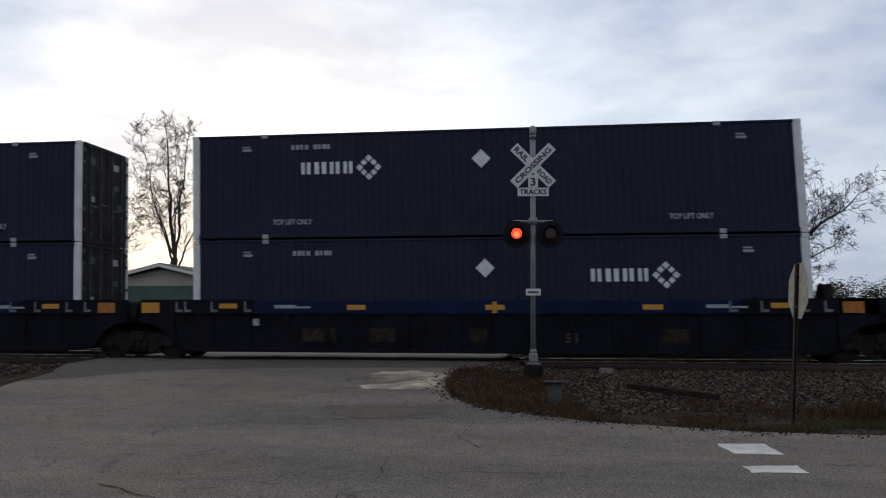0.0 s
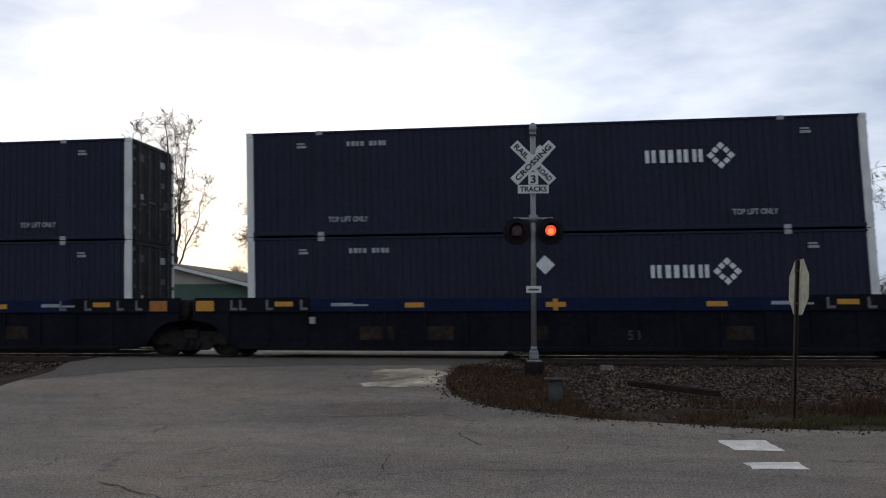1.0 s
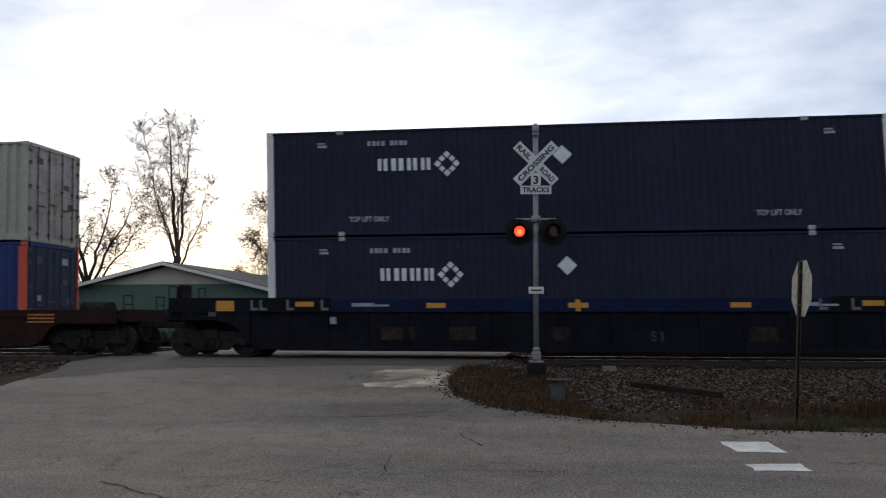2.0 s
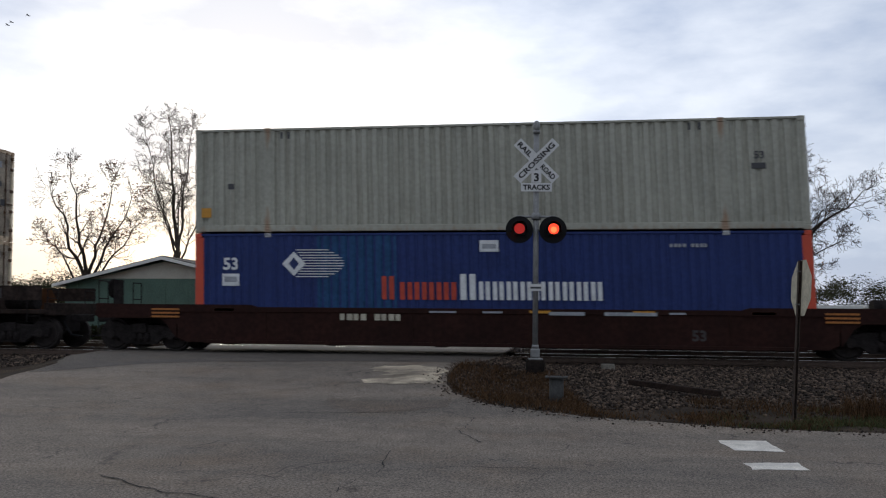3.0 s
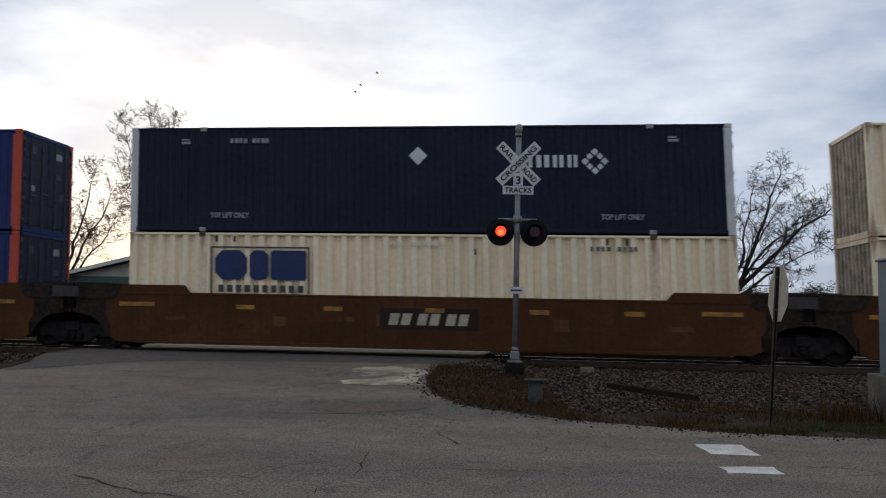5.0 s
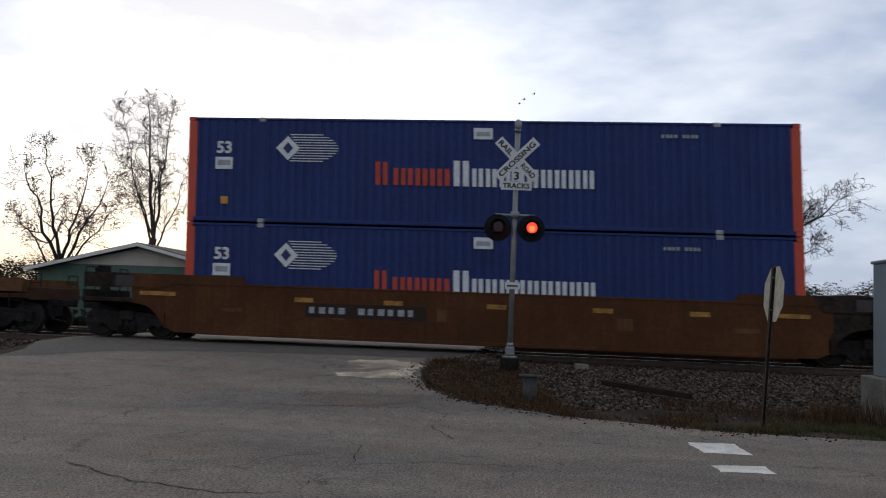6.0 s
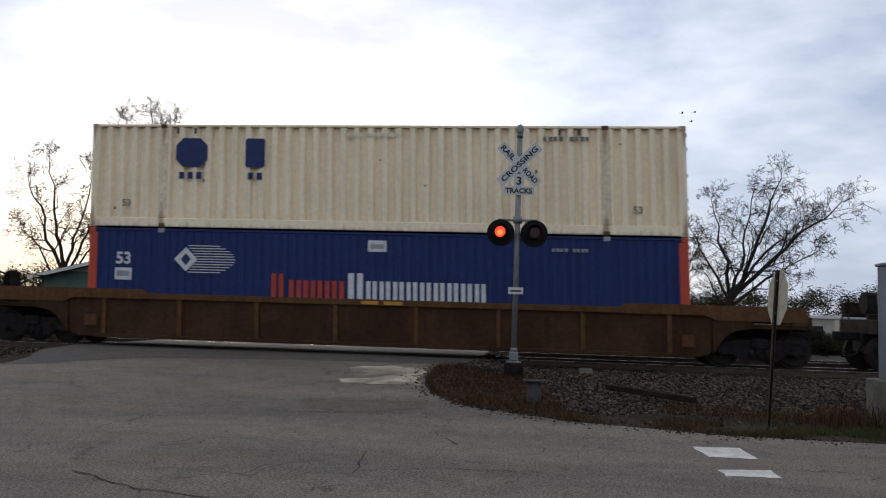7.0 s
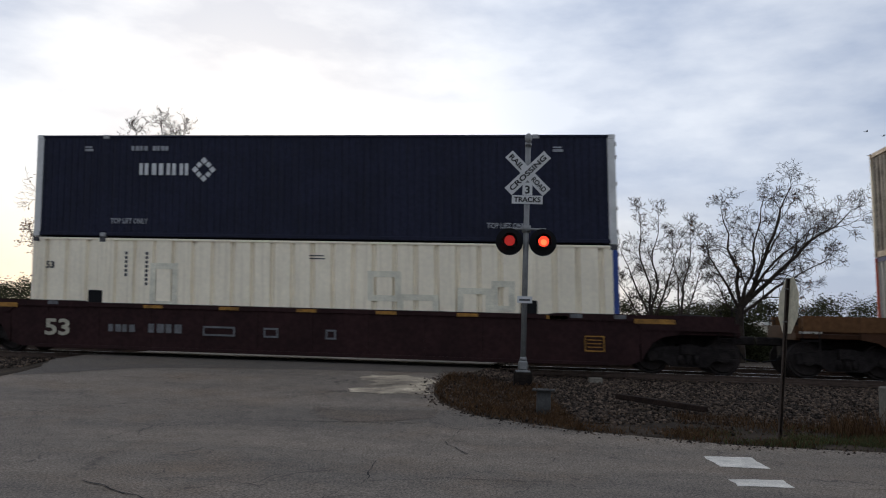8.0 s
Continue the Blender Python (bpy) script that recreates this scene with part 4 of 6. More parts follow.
def make_truck(car, u):
    """A two-axle truck under the car, its middle at u."""
    yc = WID / 2
    tr = empty("truck")
    tr.parent = car
    for yy in (yc - 1.06, yc + 0.94):
        bm = B()
        prism(bm, [(u - 1.2, 0.62), (u - 1.15, 0.36), (u - 0.65, 0.36), (u - 0.45, 0.2), (u + 0.45, 0.2), (u + 0.65, 0.36), (u + 1.15, 0.36), (u + 1.2, 0.62), (u + 0.5, 0.72), (u - 0.5, 0.72)], yy, yy + 0.12)
        part("side_frame", bm, M["truck_iron"], tr)
        for dx in (-0.2, 0.0, 0.2):
            part("spring", tube(B(), (u + dx, yy + 0.0, 0.26), (u + dx, yy + 0.0, 0.5), 0.075, n=8), M["truck_iron"], tr)
    bx("bolster", M["truck_iron"], tr, u - 0.2, u + 0.2, yc - 1.15, yc + 1.15, 0.5, 0.76, bevel=0.02)
    for dx in (-0.89, 0.89):
        bm = B()
        tube(bm, (0, -1.05, 0), (0, 1.05, 0), 0.085, n=10)
        for s in (-1, 1):
            tube(bm, (0, s * 0.69, 0), (0, s * 0.82, 0), WHEEL_R, WHEEL_R - 0.012, n=28)
            tube(bm, (0, s * 0.66, 0), (0, s * 0.69, 0), WHEEL_R + 0.02, n=28)
            tube(bm, (0, s * 0.82, 0), (0, s * 0.845, 0), 0.40, 0.36, n=20)
            tube(bm, (0, s * 0.84, 0), (0, s * 1.10, 0), 0.13, n=12)
            for q in range(3):
                a = q * 2.094
                tube(bm, (0.09 * math.cos(a), s * 1.10, 0.09 * math.sin(a)), (0.09 * math.cos(a), s * 1.125, 0.09 * math.sin(a)), 0.02, n=6)
        me = bpy.data.meshes.new("wheelset")
        bm.to_mesh(me)
        bm.free()
        me.materials.append(M["wheel_steel"])
        ws = new("wheelset", me)
        ws.parent = tr
        ROLLING.append((ws, u + dx, yc))


def hoop(bm, pts, r=0.014):
    for a, b in zip(pts, pts[1:]):
        tube(bm, a, b, r, n=6)


def well_car(k, kind, ends, trucks, label, start=None):
    """ends: 'c' a coupler end, 'a' an articulated end, for the left and the right. Heights are above the rail."""
    car = empty("well_car")
    tagged(car, label, "rail car", group="well cars of the train")
    st = {
        "blue": dict(side="car_blue_low", sill="car_blue", end="car_blue_low", top=1.58, sill_h=0.35, bot=0.24, rise=1.62, ribs=1.06, rib_d=0.05, recess=0.06),
        "brown": dict(side="car_brown", sill="car_brown", end="soot_end", top=1.59, sill_h=0.06, bot=0.24, rise=1.79, ribs=0, rib_d=0.0, recess=0.0),
        # rust: side colour carries the recess shade, sill and ribs stay lighter
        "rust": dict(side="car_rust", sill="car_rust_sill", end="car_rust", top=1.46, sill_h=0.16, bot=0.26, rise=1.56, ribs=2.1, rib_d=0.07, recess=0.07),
        "oxide": dict(side="car_oxide", sill="car_oxide", end="car_oxide", top=1.24, sill_h=0.14, bot=0.28, rise=1.30, ribs=0, rib_d=0.0, recess=0.02),
        "maroon": dict(side="car_maroon", sill="car_maroon", end="car_maroon", top=1.44, sill_h=0.13, bot=0.20, rise=1.48, ribs=1.5, rib_d=0.02, recess=0.03),
    }[kind]
    side, sill, endm = M[st["side"]], M[st["sill"]], M[st["end"]]
    top, bot, rise = st["top"], st["bot"], st["rise"]
    ea = -2.95 if ends[0] == "c" else -1.62
    eb = 19.10 if ends[1] == "c" else 17.77
    for yy, outer in ((-0.10, True), (WID + 0.02, False)):
        rec = st["recess"] if outer else 0.0
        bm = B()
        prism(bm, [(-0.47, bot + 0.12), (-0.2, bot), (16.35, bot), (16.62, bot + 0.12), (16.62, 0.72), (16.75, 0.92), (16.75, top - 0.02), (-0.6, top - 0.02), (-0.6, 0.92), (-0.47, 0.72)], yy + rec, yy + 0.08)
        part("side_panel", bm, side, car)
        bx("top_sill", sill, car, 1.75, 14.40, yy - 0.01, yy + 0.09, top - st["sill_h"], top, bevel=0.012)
        bx("bottom_sill", side, car, 0.3, 15.85, yy - 0.012, yy + 0.09, bot - 0.03, bot + 0.07, bevel=0.012)
        for a, b in ((ea + 0.15, 1.78), (14.37, eb - 0.15)):
            lo = ea + 0.15 if a < 5 else 14.37
            bm = B()
            if a < 5:
                pts = [(a, rise - 0.38), (-0.6, rise - 0.38), (-0.35, top - st["sill_h"]), (1.78, top - st["sill_h"]), (1.78, top + 0.01), (1.62, rise), (a, rise)]
            else:
                pts = [(14.37, top - st["sill_h"]), (16.5, top - st["sill_h"]), (16.75, rise - 0.38), (b, rise - 0.38), (b, rise), (14.55, rise), (14.37, top + 0.01)]
            prism(bm, pts, yy - 0.016, yy + 0.09)
            part("end_sill", bm, endm if kind == "blue" else sill, car)
            if kind == "brown":
                # soot reaches further in where two cars share a truck
                lead = (ends[0] if a < 5 else ends[1]) == "c"
                if a < 5:
                    far, near_ = (-1.75, -1.5) if lead else (-0.35, -0.12)
                    pts = [(a - 0.01, rise - 0.4), (far, rise - 0.4), (near_, rise + 0.004), (a - 0.01, rise + 0.004)]
                else:
                    far, near_ = (17.75, 17.5) if lead else (16.5, 16.27)
                    pts = [(far, rise - 0.4), (b + 0.01, rise - 0.4), (b + 0.01, rise + 0.004), (near_, rise + 0.004)]
                part("end_cheek", prism(B(), pts, yy - 0.02, yy + 0.094), M["soot_end"], car, "sooty car end")
        # arched end plate over the wheels
        for sgn, xr in ((-1, -0.5), (1, 16.65)):
            bm = B()
            pts = [(xr, bot + 0.1), (xr + sgn * 0.1, 0.5), (xr + sgn * 0.3, 0.78), (xr + sgn * 0.55, 0.93), (xr + sgn * 0.95, 1.0), (xr + sgn * 0.95, rise - 0.37), (xr, rise - 0.37)]
            prism(bm, pts, yy + 0.01, yy + 0.07)
            part("arch_plate", bm, sill if kind == "brown" and ends[0 if sgn < 0 else 1] == "c" else endm, car)
        if st["ribs"]:
            n = int(15.0 / st["ribs"])
            for i in range(n + 1):
                xx = 0.55 + i * 15.05 / n
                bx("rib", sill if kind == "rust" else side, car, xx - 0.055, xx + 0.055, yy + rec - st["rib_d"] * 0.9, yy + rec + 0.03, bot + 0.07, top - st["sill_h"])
        else:
            for xx in (2.0, 6.0, 10.1, 14.1):
                bx("weld_strap", side, car, xx - 0.05, xx + 0.05, yy - 0.006, yy + 0.02, bot + 0.07, top - 0.1)
    # end platforms
    for a, b, c_end in ((ea, -0.42, ends[0] == "c"), (16.57, eb, ends[1] == "c")):
        bx("end_platform", endm, car, a, b, 0.0, WID, 1.0, 1.12, bevel=0.015)
        bx("bulkhead", endm, car, -0.42 if a < 0 else 16.49, -0.34 if a < 0 else 16.57, 0.0, WID, 0.3, rise - 0.02)
        xe = a if a < 0 else b
        s = -1 if a < 0 else 1
        bx("center_beam", M["truck_iron"], car, min(a, b), max(a, b), WID / 2 - 0.35, WID / 2 + 0.35, 0.5, 1.0)
        if c_end:
            part("coupler", box(B(), min(xe, xe + s * 0.62), max(xe, xe + s * 0.62), WID / 2 - 0.12, WID / 2 + 0.12, 0.78, 1.0, bevel=0.03), M["truck_iron"], car)
            bm = B()
            hoop(bm, [(xe + s * 0.02, WID / 2 - 0.5, 0.8), (xe + s * 0.25, WID / 2 - 0.5, 0.42), (xe + s * 0.6, WID / 2 - 0.45, 0.36)], 0.025)
            part("air_hose", bm, M["black"], car)
            bx("end_sill_beam", endm, car, min(xe, xe - s * 0.12), max(xe, xe - s * 0.12), 0.05, WID - 0.05, 0.95, 1.32, bevel=0.02)
            for yy in (0.12, WID - 0.6):
                bm = B()
                hoop(bm, [(xe - s * 0.05, yy, 1.1), (xe - s * 0.05, yy, 1.95 if s < 0 else 1.7), (xe - s * 0.05, yy + 0.48, 1.95 if s < 0 else 1.7), (xe - s * 0.05, yy + 0.48, 1.1)], 0.018)
                hoop(bm, [(xe - s * 0.05, yy, 1.45), (xe - s * 0.05, yy + 0.48, 1.45)], 0.015)
                part("handrail", bm, M["truck_iron"], car)
            bm = B()
            for z in (0.42, 0.68, 0.94):
                hoop(bm, [(xe - s * 0.15, -0.06, z), (xe - s * 0.55, -0.06, z)], 0.016)
            for xx in (xe - s * 0.15, xe - s * 0.55):
                hoop(bm, [(xx, -0.06, 0.38), (xx, -0.06, 1.3)], 0.016)
            part("ladder", bm, M["truck_iron"], car)
            if s < 0:
                bm = B()
                box(bm, xe + 0.12, xe + 0.3, 0.75, 1.0, 1.1, 2.0)
                tube(bm, (xe + 0.02, 0.88, 1.75), (xe + 0.06, 0.88, 1.75), 0.28, n=16)
                part("brake_stand", bm, M["truck_iron"], car)
            else:
                part("brake_reservoir", tube(B(), (xe - 1.5, 0.5, 1.33), (xe - 0.6, 0.5, 1.33), 0.2, n=14), M["truck_iron"], car)
        else:
            bx("link_housing", M["truck_iron"], car, min(xe, xe - s * 0.9), max(xe, xe - s * 0.9), 0.1, WID - 0.1, 1.12, rise - 0.06 if kind != "brown" else rise + 0.05, bevel=0.03)
    for i in range(6):
        xx = 0.8 + i * 2.9
        bx("cross_beam", M["truck_iron"], car, xx, xx + 0.3, -0.02, WID + 0.02, 0.22, 0.345)
    # markings
    yel = []
    if kind == "blue":
        yel = [4.35, 8.02, 12.0]
        blocks(car, M["yellow"], 0, top - 0.24, [(x, 0.5, 0.13) for x in yel], "reflector", -0.118)
        blocks(car, M["yellow"], 8.2, top - 0.33, [(0, 0.12, 0.3)], "reflector", -0.1235)
        for xx in (0.55, 14.85):
            bx("reflector", M["yellow"], car, xx + 0.25, xx + 0.75, -0.124, -0.116, rise - 0.24, rise - 0.11)
            for dx in (-0.0, 0.95, -0.75, -1.0 + 2.5 * (xx > 5)):
                bm = B()
                box(bm, xx + dx, xx + dx + 0.06, -0.122, -0.117, rise - 0.34, rise - 0.06)
                box(bm, xx + dx + 0.06, xx + dx + 0.2, -0.122, -0.117, rise - 0.34, rise - 0.27)
                part("corner_mark", bm, M["dull_mark"], car)
        for xx in (2.35, 12.35 + 1.2):
            blocks(car, M["logo_grey"], xx, top - 0.2, [(0, 0.6, 0.09), (0.6, 0.4, 0.05)], "stencil", -0.118)
        for xx in (-1.42, 16.77):
            bx("end_panel", M["orange" if xx > 0 else "yellow"], car, xx, xx + 0.5, -0.135, -0.117, rise - 0.36, rise - 0.08, label="orange-yellow end panel")
        words("53", M["faint_mark"], car, 10.2, -0.046, 0.62, 0.26)
        for xx, w in ((3.1, 0.9), (4.9, 0.7), (7.6, 0.5), (12.4, 0.7)):
            bx("stencil_patch", M["soot_end"], car, xx, xx + w, -0.052, -0.036, 0.5, 0.85)
        bx("placard", M["logo_grey"], car, 1.75, 1.9, -0.125, -0.04, 0.92, 1.1)
    elif kind == "brown":
        blocks(car, M["dirty_yellow"], 0, top - 0.42, [(x, 0.5, 0.12) for x in (3.1, 5.5, 8.2, 10.9, 13.3)], "reflector", -0.116)
        for xx in (-1.2 if ends[0] == "c" else -0.2, 16.25 if ends[1] == "c" else 15.2):
            bx("reflector", M["dirty_yellow"], car, xx, xx + 1.0, -0.122, -0.115, rise - 0.58, rise - 0.47)
        for xx, zz, w, h in ((4.1, 0.75, 0.35, 0.25), (5.9, 0.9, 0.4, 0.12), (1.1, 0.85, 0.55, 0.1), (11.5, 0.75, 0.4, 0.3), (14.4, 0.8, 0.6, 0.12), (6.9, 0.8, 0.25, 0.3)):
            bx("stencil_patch", M["car_rust_sill"], car, xx, xx + w, -0.104, -0.098, zz, zz + h)
        if k == 5:
            bx("name_panel", M["brown_panel"], car, 7.0, 9.6, -0.106, -0.098, 0.72, 1.28)
            for dx in (0.0, 0.75, 1.5):
                slanted(car, M["logo_cream"], "wordmark_bar", 7.22 + dx, 0.84, 0.24, 0.3, slant=0.25, y=-0.111)
                slanted(car, M["logo_cream"], "wordmark_bar", 7.54 + dx, 0.84, 0.24, 0.3, slant=0.25, y=-0.111)
        else:
            x_n = 9.85 if k == 4 else 3.5
            bx("number_panel", M["brown_panel"], car, x_n - 0.1, x_n + 3.1, -0.106, -0.098, 0.78, 1.16)
            digits(car, M["logo_grey"], x_n, 0.89, 11, 0.17, 0.17, 0.55, y=-0.111)
        for xx in (-1.9, 17.3):
            bx("data_panel", M["faint_mark"], car, xx, xx + 0.5, -0.122, -0.115, rise - 0.75 + 0.4, rise - 0.06)
    elif kind == "oxide":
        digits(car, M["logo_cream"], 4.1, 0.91, 9, 0.15, 0.17, 0.25, y=-0.117)
        blocks(car, M["yellow"], 0, top - 0.11, [(x, 0.55, 0.07) for x in (9.1, 11.7, 0.6, 14.6)], "reflector", -0.116)
        for xx, w in ((6.5, 0.7), (7.9, 0.5), (9.6, 0.9), (11.0, 1.3), (12.6, 0.4)):
            bx("stencil", M["logo_grey"], car, xx, xx + w, -0.1165, -0.109, top - 0.12 - 0.04 * (w > 0.8), top - 0.07)
        words("53", M["faint_mark"], car, 13.3, -0.075, 0.6, 0.28)
        for xx in (-1.2, 16.3):
            for z in (0, 0.1, 0.2):
                bx("data_line", M["orange"], car, xx, xx + 0.8, -0.124, -0.115, rise - 0.36 + z, rise - 0.31 + z)
    elif kind == "maroon":
        blocks(car, M["dirty_yellow"], 0, top - 0.12, [(x, 0.55, 0.085) for x in (3.4, 5.55, 7.7, 9.85, 12.0, 14.3)], "reflector", -0.116)
        words("53", M["logo_cream"], car, 0.9, -0.098, 0.74, 0.46, 0.74)
        digits(car, M["dull_mark"], 2.4, 0.66, 4, 0.16, 0.2, y=-0.102)
        digits(car, M["dull_mark"], 3.55, 0.66, 4, 0.2, 0.24, y=-0.102)
        for xx, w in ((5.1, 0.9), (6.8, 0.4), (8.5, 0.28)):
            frame_bm = B()
            frame_shape(frame_bm, xx, 0.62, w, 0.26, 0.05, y=-0.1)
            part("stencil", frame_bm, M["dull_mark"], car)
        frame_bm = B()
        frame_shape(frame_bm, 15.25, 0.52, 0.5, 0.4, 0.03, y=-0.1)
        for zz in (0.62, 0.71, 0.80):
            box(frame_bm, 15.32, 15.68, -0.1, -0.096, zz, zz + 0.025)
        part("end_label", frame_bm, M["dirty_yellow"], car, "faded yellow lined label")
        for xx in (0.6, 14.9, 16.0):
            bx("corner_mark", M["dull_mark"], car, xx, xx + 0.3, -0.122, -0.115, rise - 0.12, rise - 0.02)
        for xx in (-1.3, 16.5):
            bx("reflector", M["dirty_yellow"], car, xx, xx + 1.0, -0.124, -0.115, rise - 0.22, rise - 0.1)
    else:
        blocks(car, M["yellow"], 7.7, top - 0.13, [(0, 0.45, 0.09), (0.6, 0.5, 0.09)], "reflector", -0.118)
        for xx, zz, w, h in ((0.0, 0.55, 0.35, 0.3), (15.9, 0.5, 0.3, 0.3)):
            bx("stencil_patch", M["car_rust_sill"], car, xx, xx + w, -0.104, -0.098, zz, zz + h)
    for u in trucks:
        make_truck(car, u)
    MOVING.append((car, START[k] if start is None else start, SIDE_Y, RAIL_Z))
    return car


T0, T1 = TRUCK_U
NAVY = "navy corrugated container with white corner posts and white emblem"
CREAM = "stained cream corrugated container with navy emblem"
BLUE = "blue container with orange corner posts and red and white wordmark"
BLUE_CAR = "dark blue articulated well car with yellow reflectors"
BROWN_CAR = "smooth brown articulated well car with yellow reflectors"
well_car(0, "blue", "ca", (T0, T1), BLUE_CAR, start=START[0] + 19.5)
for k, ends, trucks in ((0, "aa", (T0,)), (1, "aa", (T0,)), (2, "ca", (T0,))):
    well_car(k, "blue", ends, trucks, BLUE_CAR)
well_car(3, "oxide", "cc", (T0, T1), "dark oxide-red well car with white stencils")
well_car(4, "brown", "ac", (T0, T1), BROWN_CAR)
well_car(5, "brown", "aa", (T0,), BROWN_CAR)
well_car(6, "brown", "ca", (T0,), BROWN_CAR)
well_car(7, "rust", "cc", (T0, T1), "weathered orange-brown ribbed well car")
well_car(8, "maroon", "cc", (T0, T1), "dark maroon well car with yellow reflectors and a white 53")
container(0, 0, "navy", NAVY, 1)
container(0, 1, "navy", NAVY, 0)
container(1, 0, "navy", NAVY, 2)
container(1, 1, "navy", NAVY, 3)
container(2, 0, "navy", NAVY, 0)
container(2, 1, "navy", NAVY, 0)
container(3, 0, "blue", "blue container with a faded teal panel and orange corner posts", 30)
container(3, 1, "grey", "plain grey corrugated container", 0)
container(4, 0, "cream", CREAM, 21)
container(4, 1, "cream", "stained cream corrugated container with navy emblem and a dark blue bar", 20)
container(5, 0, "cream", "cream corrugated container with a framed navy emblem", 22)
container(5, 1, "navy", NAVY, 4)
container(6, 0, "blue", BLUE, 31)
container(6, 1, "blue", BLUE, 32)
container(7, 0, "blue", BLUE, 33)
container(7, 1, "cream", "cream corrugated container with a partly repainted emblem", 23)
container(8, 0, "white", "dirty white container with traces of removed lettering", 0)
container(8, 1, "navy", "navy corrugated container with white posts and no diamond plate", 5)

# ---- crossing signal ----
FLASH = (0.58, 1.41, 2.22, 3.02, 3.90, 4.70, 5.53, 6.36, 7.27, 8.03)     # the lamps change over at these times


def crossing_signal(m, facing=True):
    s = empty("crossing_signal", m)
    tagged(s, "railroad crossing signal with white crossbuck and two red lamps", "crossing signal")
    bm = B()
    tube(bm, (0, 0, 0.2), (0, 0, 5.12), 0.062, n=16)
    part("mast", bm, M["galv"], s)
    bm = B()
    box(bm, -0.16, 0.16, -0.16, 0.16, 0.05, 0.09, bevel=0.01)
    box(bm, -0.1, 0.1, -0.1, 0.1, 0.09, 0.3, bevel=0.03)
    tube(bm, (0, 0, 0.3), (0, 0, 0.38), 0.085, 0.07, n=14)
    part("mast_base", bm, M["galv"], s, "cast metal junction base")
    for sx in (-1, 1):
        for sy in (-1, 1):
            part("bolt", tube(B(), (sx * 0.13, sy * 0.13, 0.0), (sx * 0.13, sy * 0.13, 0.13), 0.015, n=6), M["rail"], s)
    part("foundation", box(B(), -0.2, 0.2, -0.2, 0.2, -0.4, 0.05, bevel=0.02), M["tie"], s, "dark weathered foundation")
    # bell
    bell = part("bell", tube(B(), (0, -0.02, 5.12), (0, -0.02, 5.2), 0.075, 0.075, n=14), M["galv"], s)
    bm = B()
    bmesh.ops.create_uvsphere(bm, u_segments=14, v_segments=8, radius=0.1, matrix=Matrix.Translation((0, -0.06, 5.29)) @ Matrix.Diagonal((0.85, 0.7, 1.2, 1)))
    part("bell_gong", bm, M["galv"], bell)
    bx("bell_bracket", M["galv"], bell, -0.05, 0.05, -0.02, 0.08, 5.2, 5.36, bevel=0.01)
    # crossbuck
    for ang, texts in ((-45, (("RAIL", -0.36), ("ROAD", 0.36))), (45, (("CROSSING", 0.0),))):
        bm = B()
        box(bm, -0.61, 0.61, -0.006, 0.006, -0.115, 0.115, bevel=0.003)
        yy = -0.1 if ang == 45 else -0.085
        board = part("crossbuck_board", bm, M["sign_white"], s)
        board.matrix_basis = Matrix.Translation((0, yy, 4.49)) @ Matrix.Rotation(radians(-ang), 4, "Y")
        for text, dx in texts:
            w = 0.40 if len(text) == 4 else 1.08
            words(text, M["sign_black"], board, dx, -0.007, 0, 0.125, w)
    bx("number_plate_board", M["sign_white"], s, -0.11, 0.11, -0.112, -0.104, 3.99, 4.27)
    words("3", M["sign_black"], s, 0.0, -0.113, 4.11, 0.19, 0.11)
    bx("tracks_board", M["sign_white"], s, -0.345, 0.345, -0.116, -0.106, 3.79, 3.98)
    words("TRACKS", M["sign_black"], s, 0.0, -0.117, 3.885, 0.12, 0.6)
    # lamp arm and lamps
    bm = B()
    tube(bm, (-0.44, -0.02, 3.23), (0.44, -0.02, 3.23), 0.028, n=10)
    tube(bm, (0, -0.02, 3.16), (0, -0.02, 3.31), 0.1, 0.1, n=14)
    part("lamp_arm", bm, M["galv"], s)
    for sx in (-1, 1):
        lamp = empty("lamp")
        lamp.parent = s
        lx, lz, yb = sx * 0.373, 2.93, -0.10
        bm = B()
        tube(bm, (lx, yb, lz), (lx, yb + 0.012, lz), 0.305, n=36)
        part("background_disc", bm, M["black"], lamp, "black target disc")
        bm = B()
        tube(bm, (lx, yb + 0.012, lz), (lx, yb + 0.16, lz), 0.13, 0.10, n=18)
        part("lamp_housing", bm, M["black"], lamp)
        part("lamp_bracket", tube(B(), (lx, yb + 0.1, lz + 0.1), (lx, -0.02, 3.23), 0.025, n=8), M["black"], lamp)
        bm = B()
        n = 18
        for i in range(n):
            a0, a1 = radians(-20 + 220 * i / n), radians(-20 + 220 * (i + 1) / n)
            q = []
            for rr in (0.165, 0.172):
                for a in (a0, a1):
                    for yy in (yb, yb - 0.34):
                        q.append(bm.verts.new((lx + rr * math.cos(a), yy, lz + rr * math.sin(a))))
            for f in ((0, 1, 3, 2), (4, 6, 7, 5), (1, 5, 7, 3)):
                bm.faces.new([q[j] for j in f])
        part("visor", bm, M["black"], lamp, "black half-round hood")
        # three lenses on one drum: lit, fading and dark
        lens = empty("lens_drum")
        lens.parent = lamp
        corner = [(0.158 * math.sin(radians(60 + 120 * k)), -0.158 * math.cos(radians(60 + 120 * k))) for k in range(3)]
        bm = B()
        lo_, hi_ = [[bm.verts.new((cx, cy, z)) for cx, cy in corner] for z in (-0.13, 0.13)]
        bm.faces.new(lo_)
        bm.faces.new(hi_[::-1])
        for k in range(3):
            bm.faces.new((lo_[k], hi_[k], hi_[(k + 1) % 3], lo_[(k + 1) % 3]))
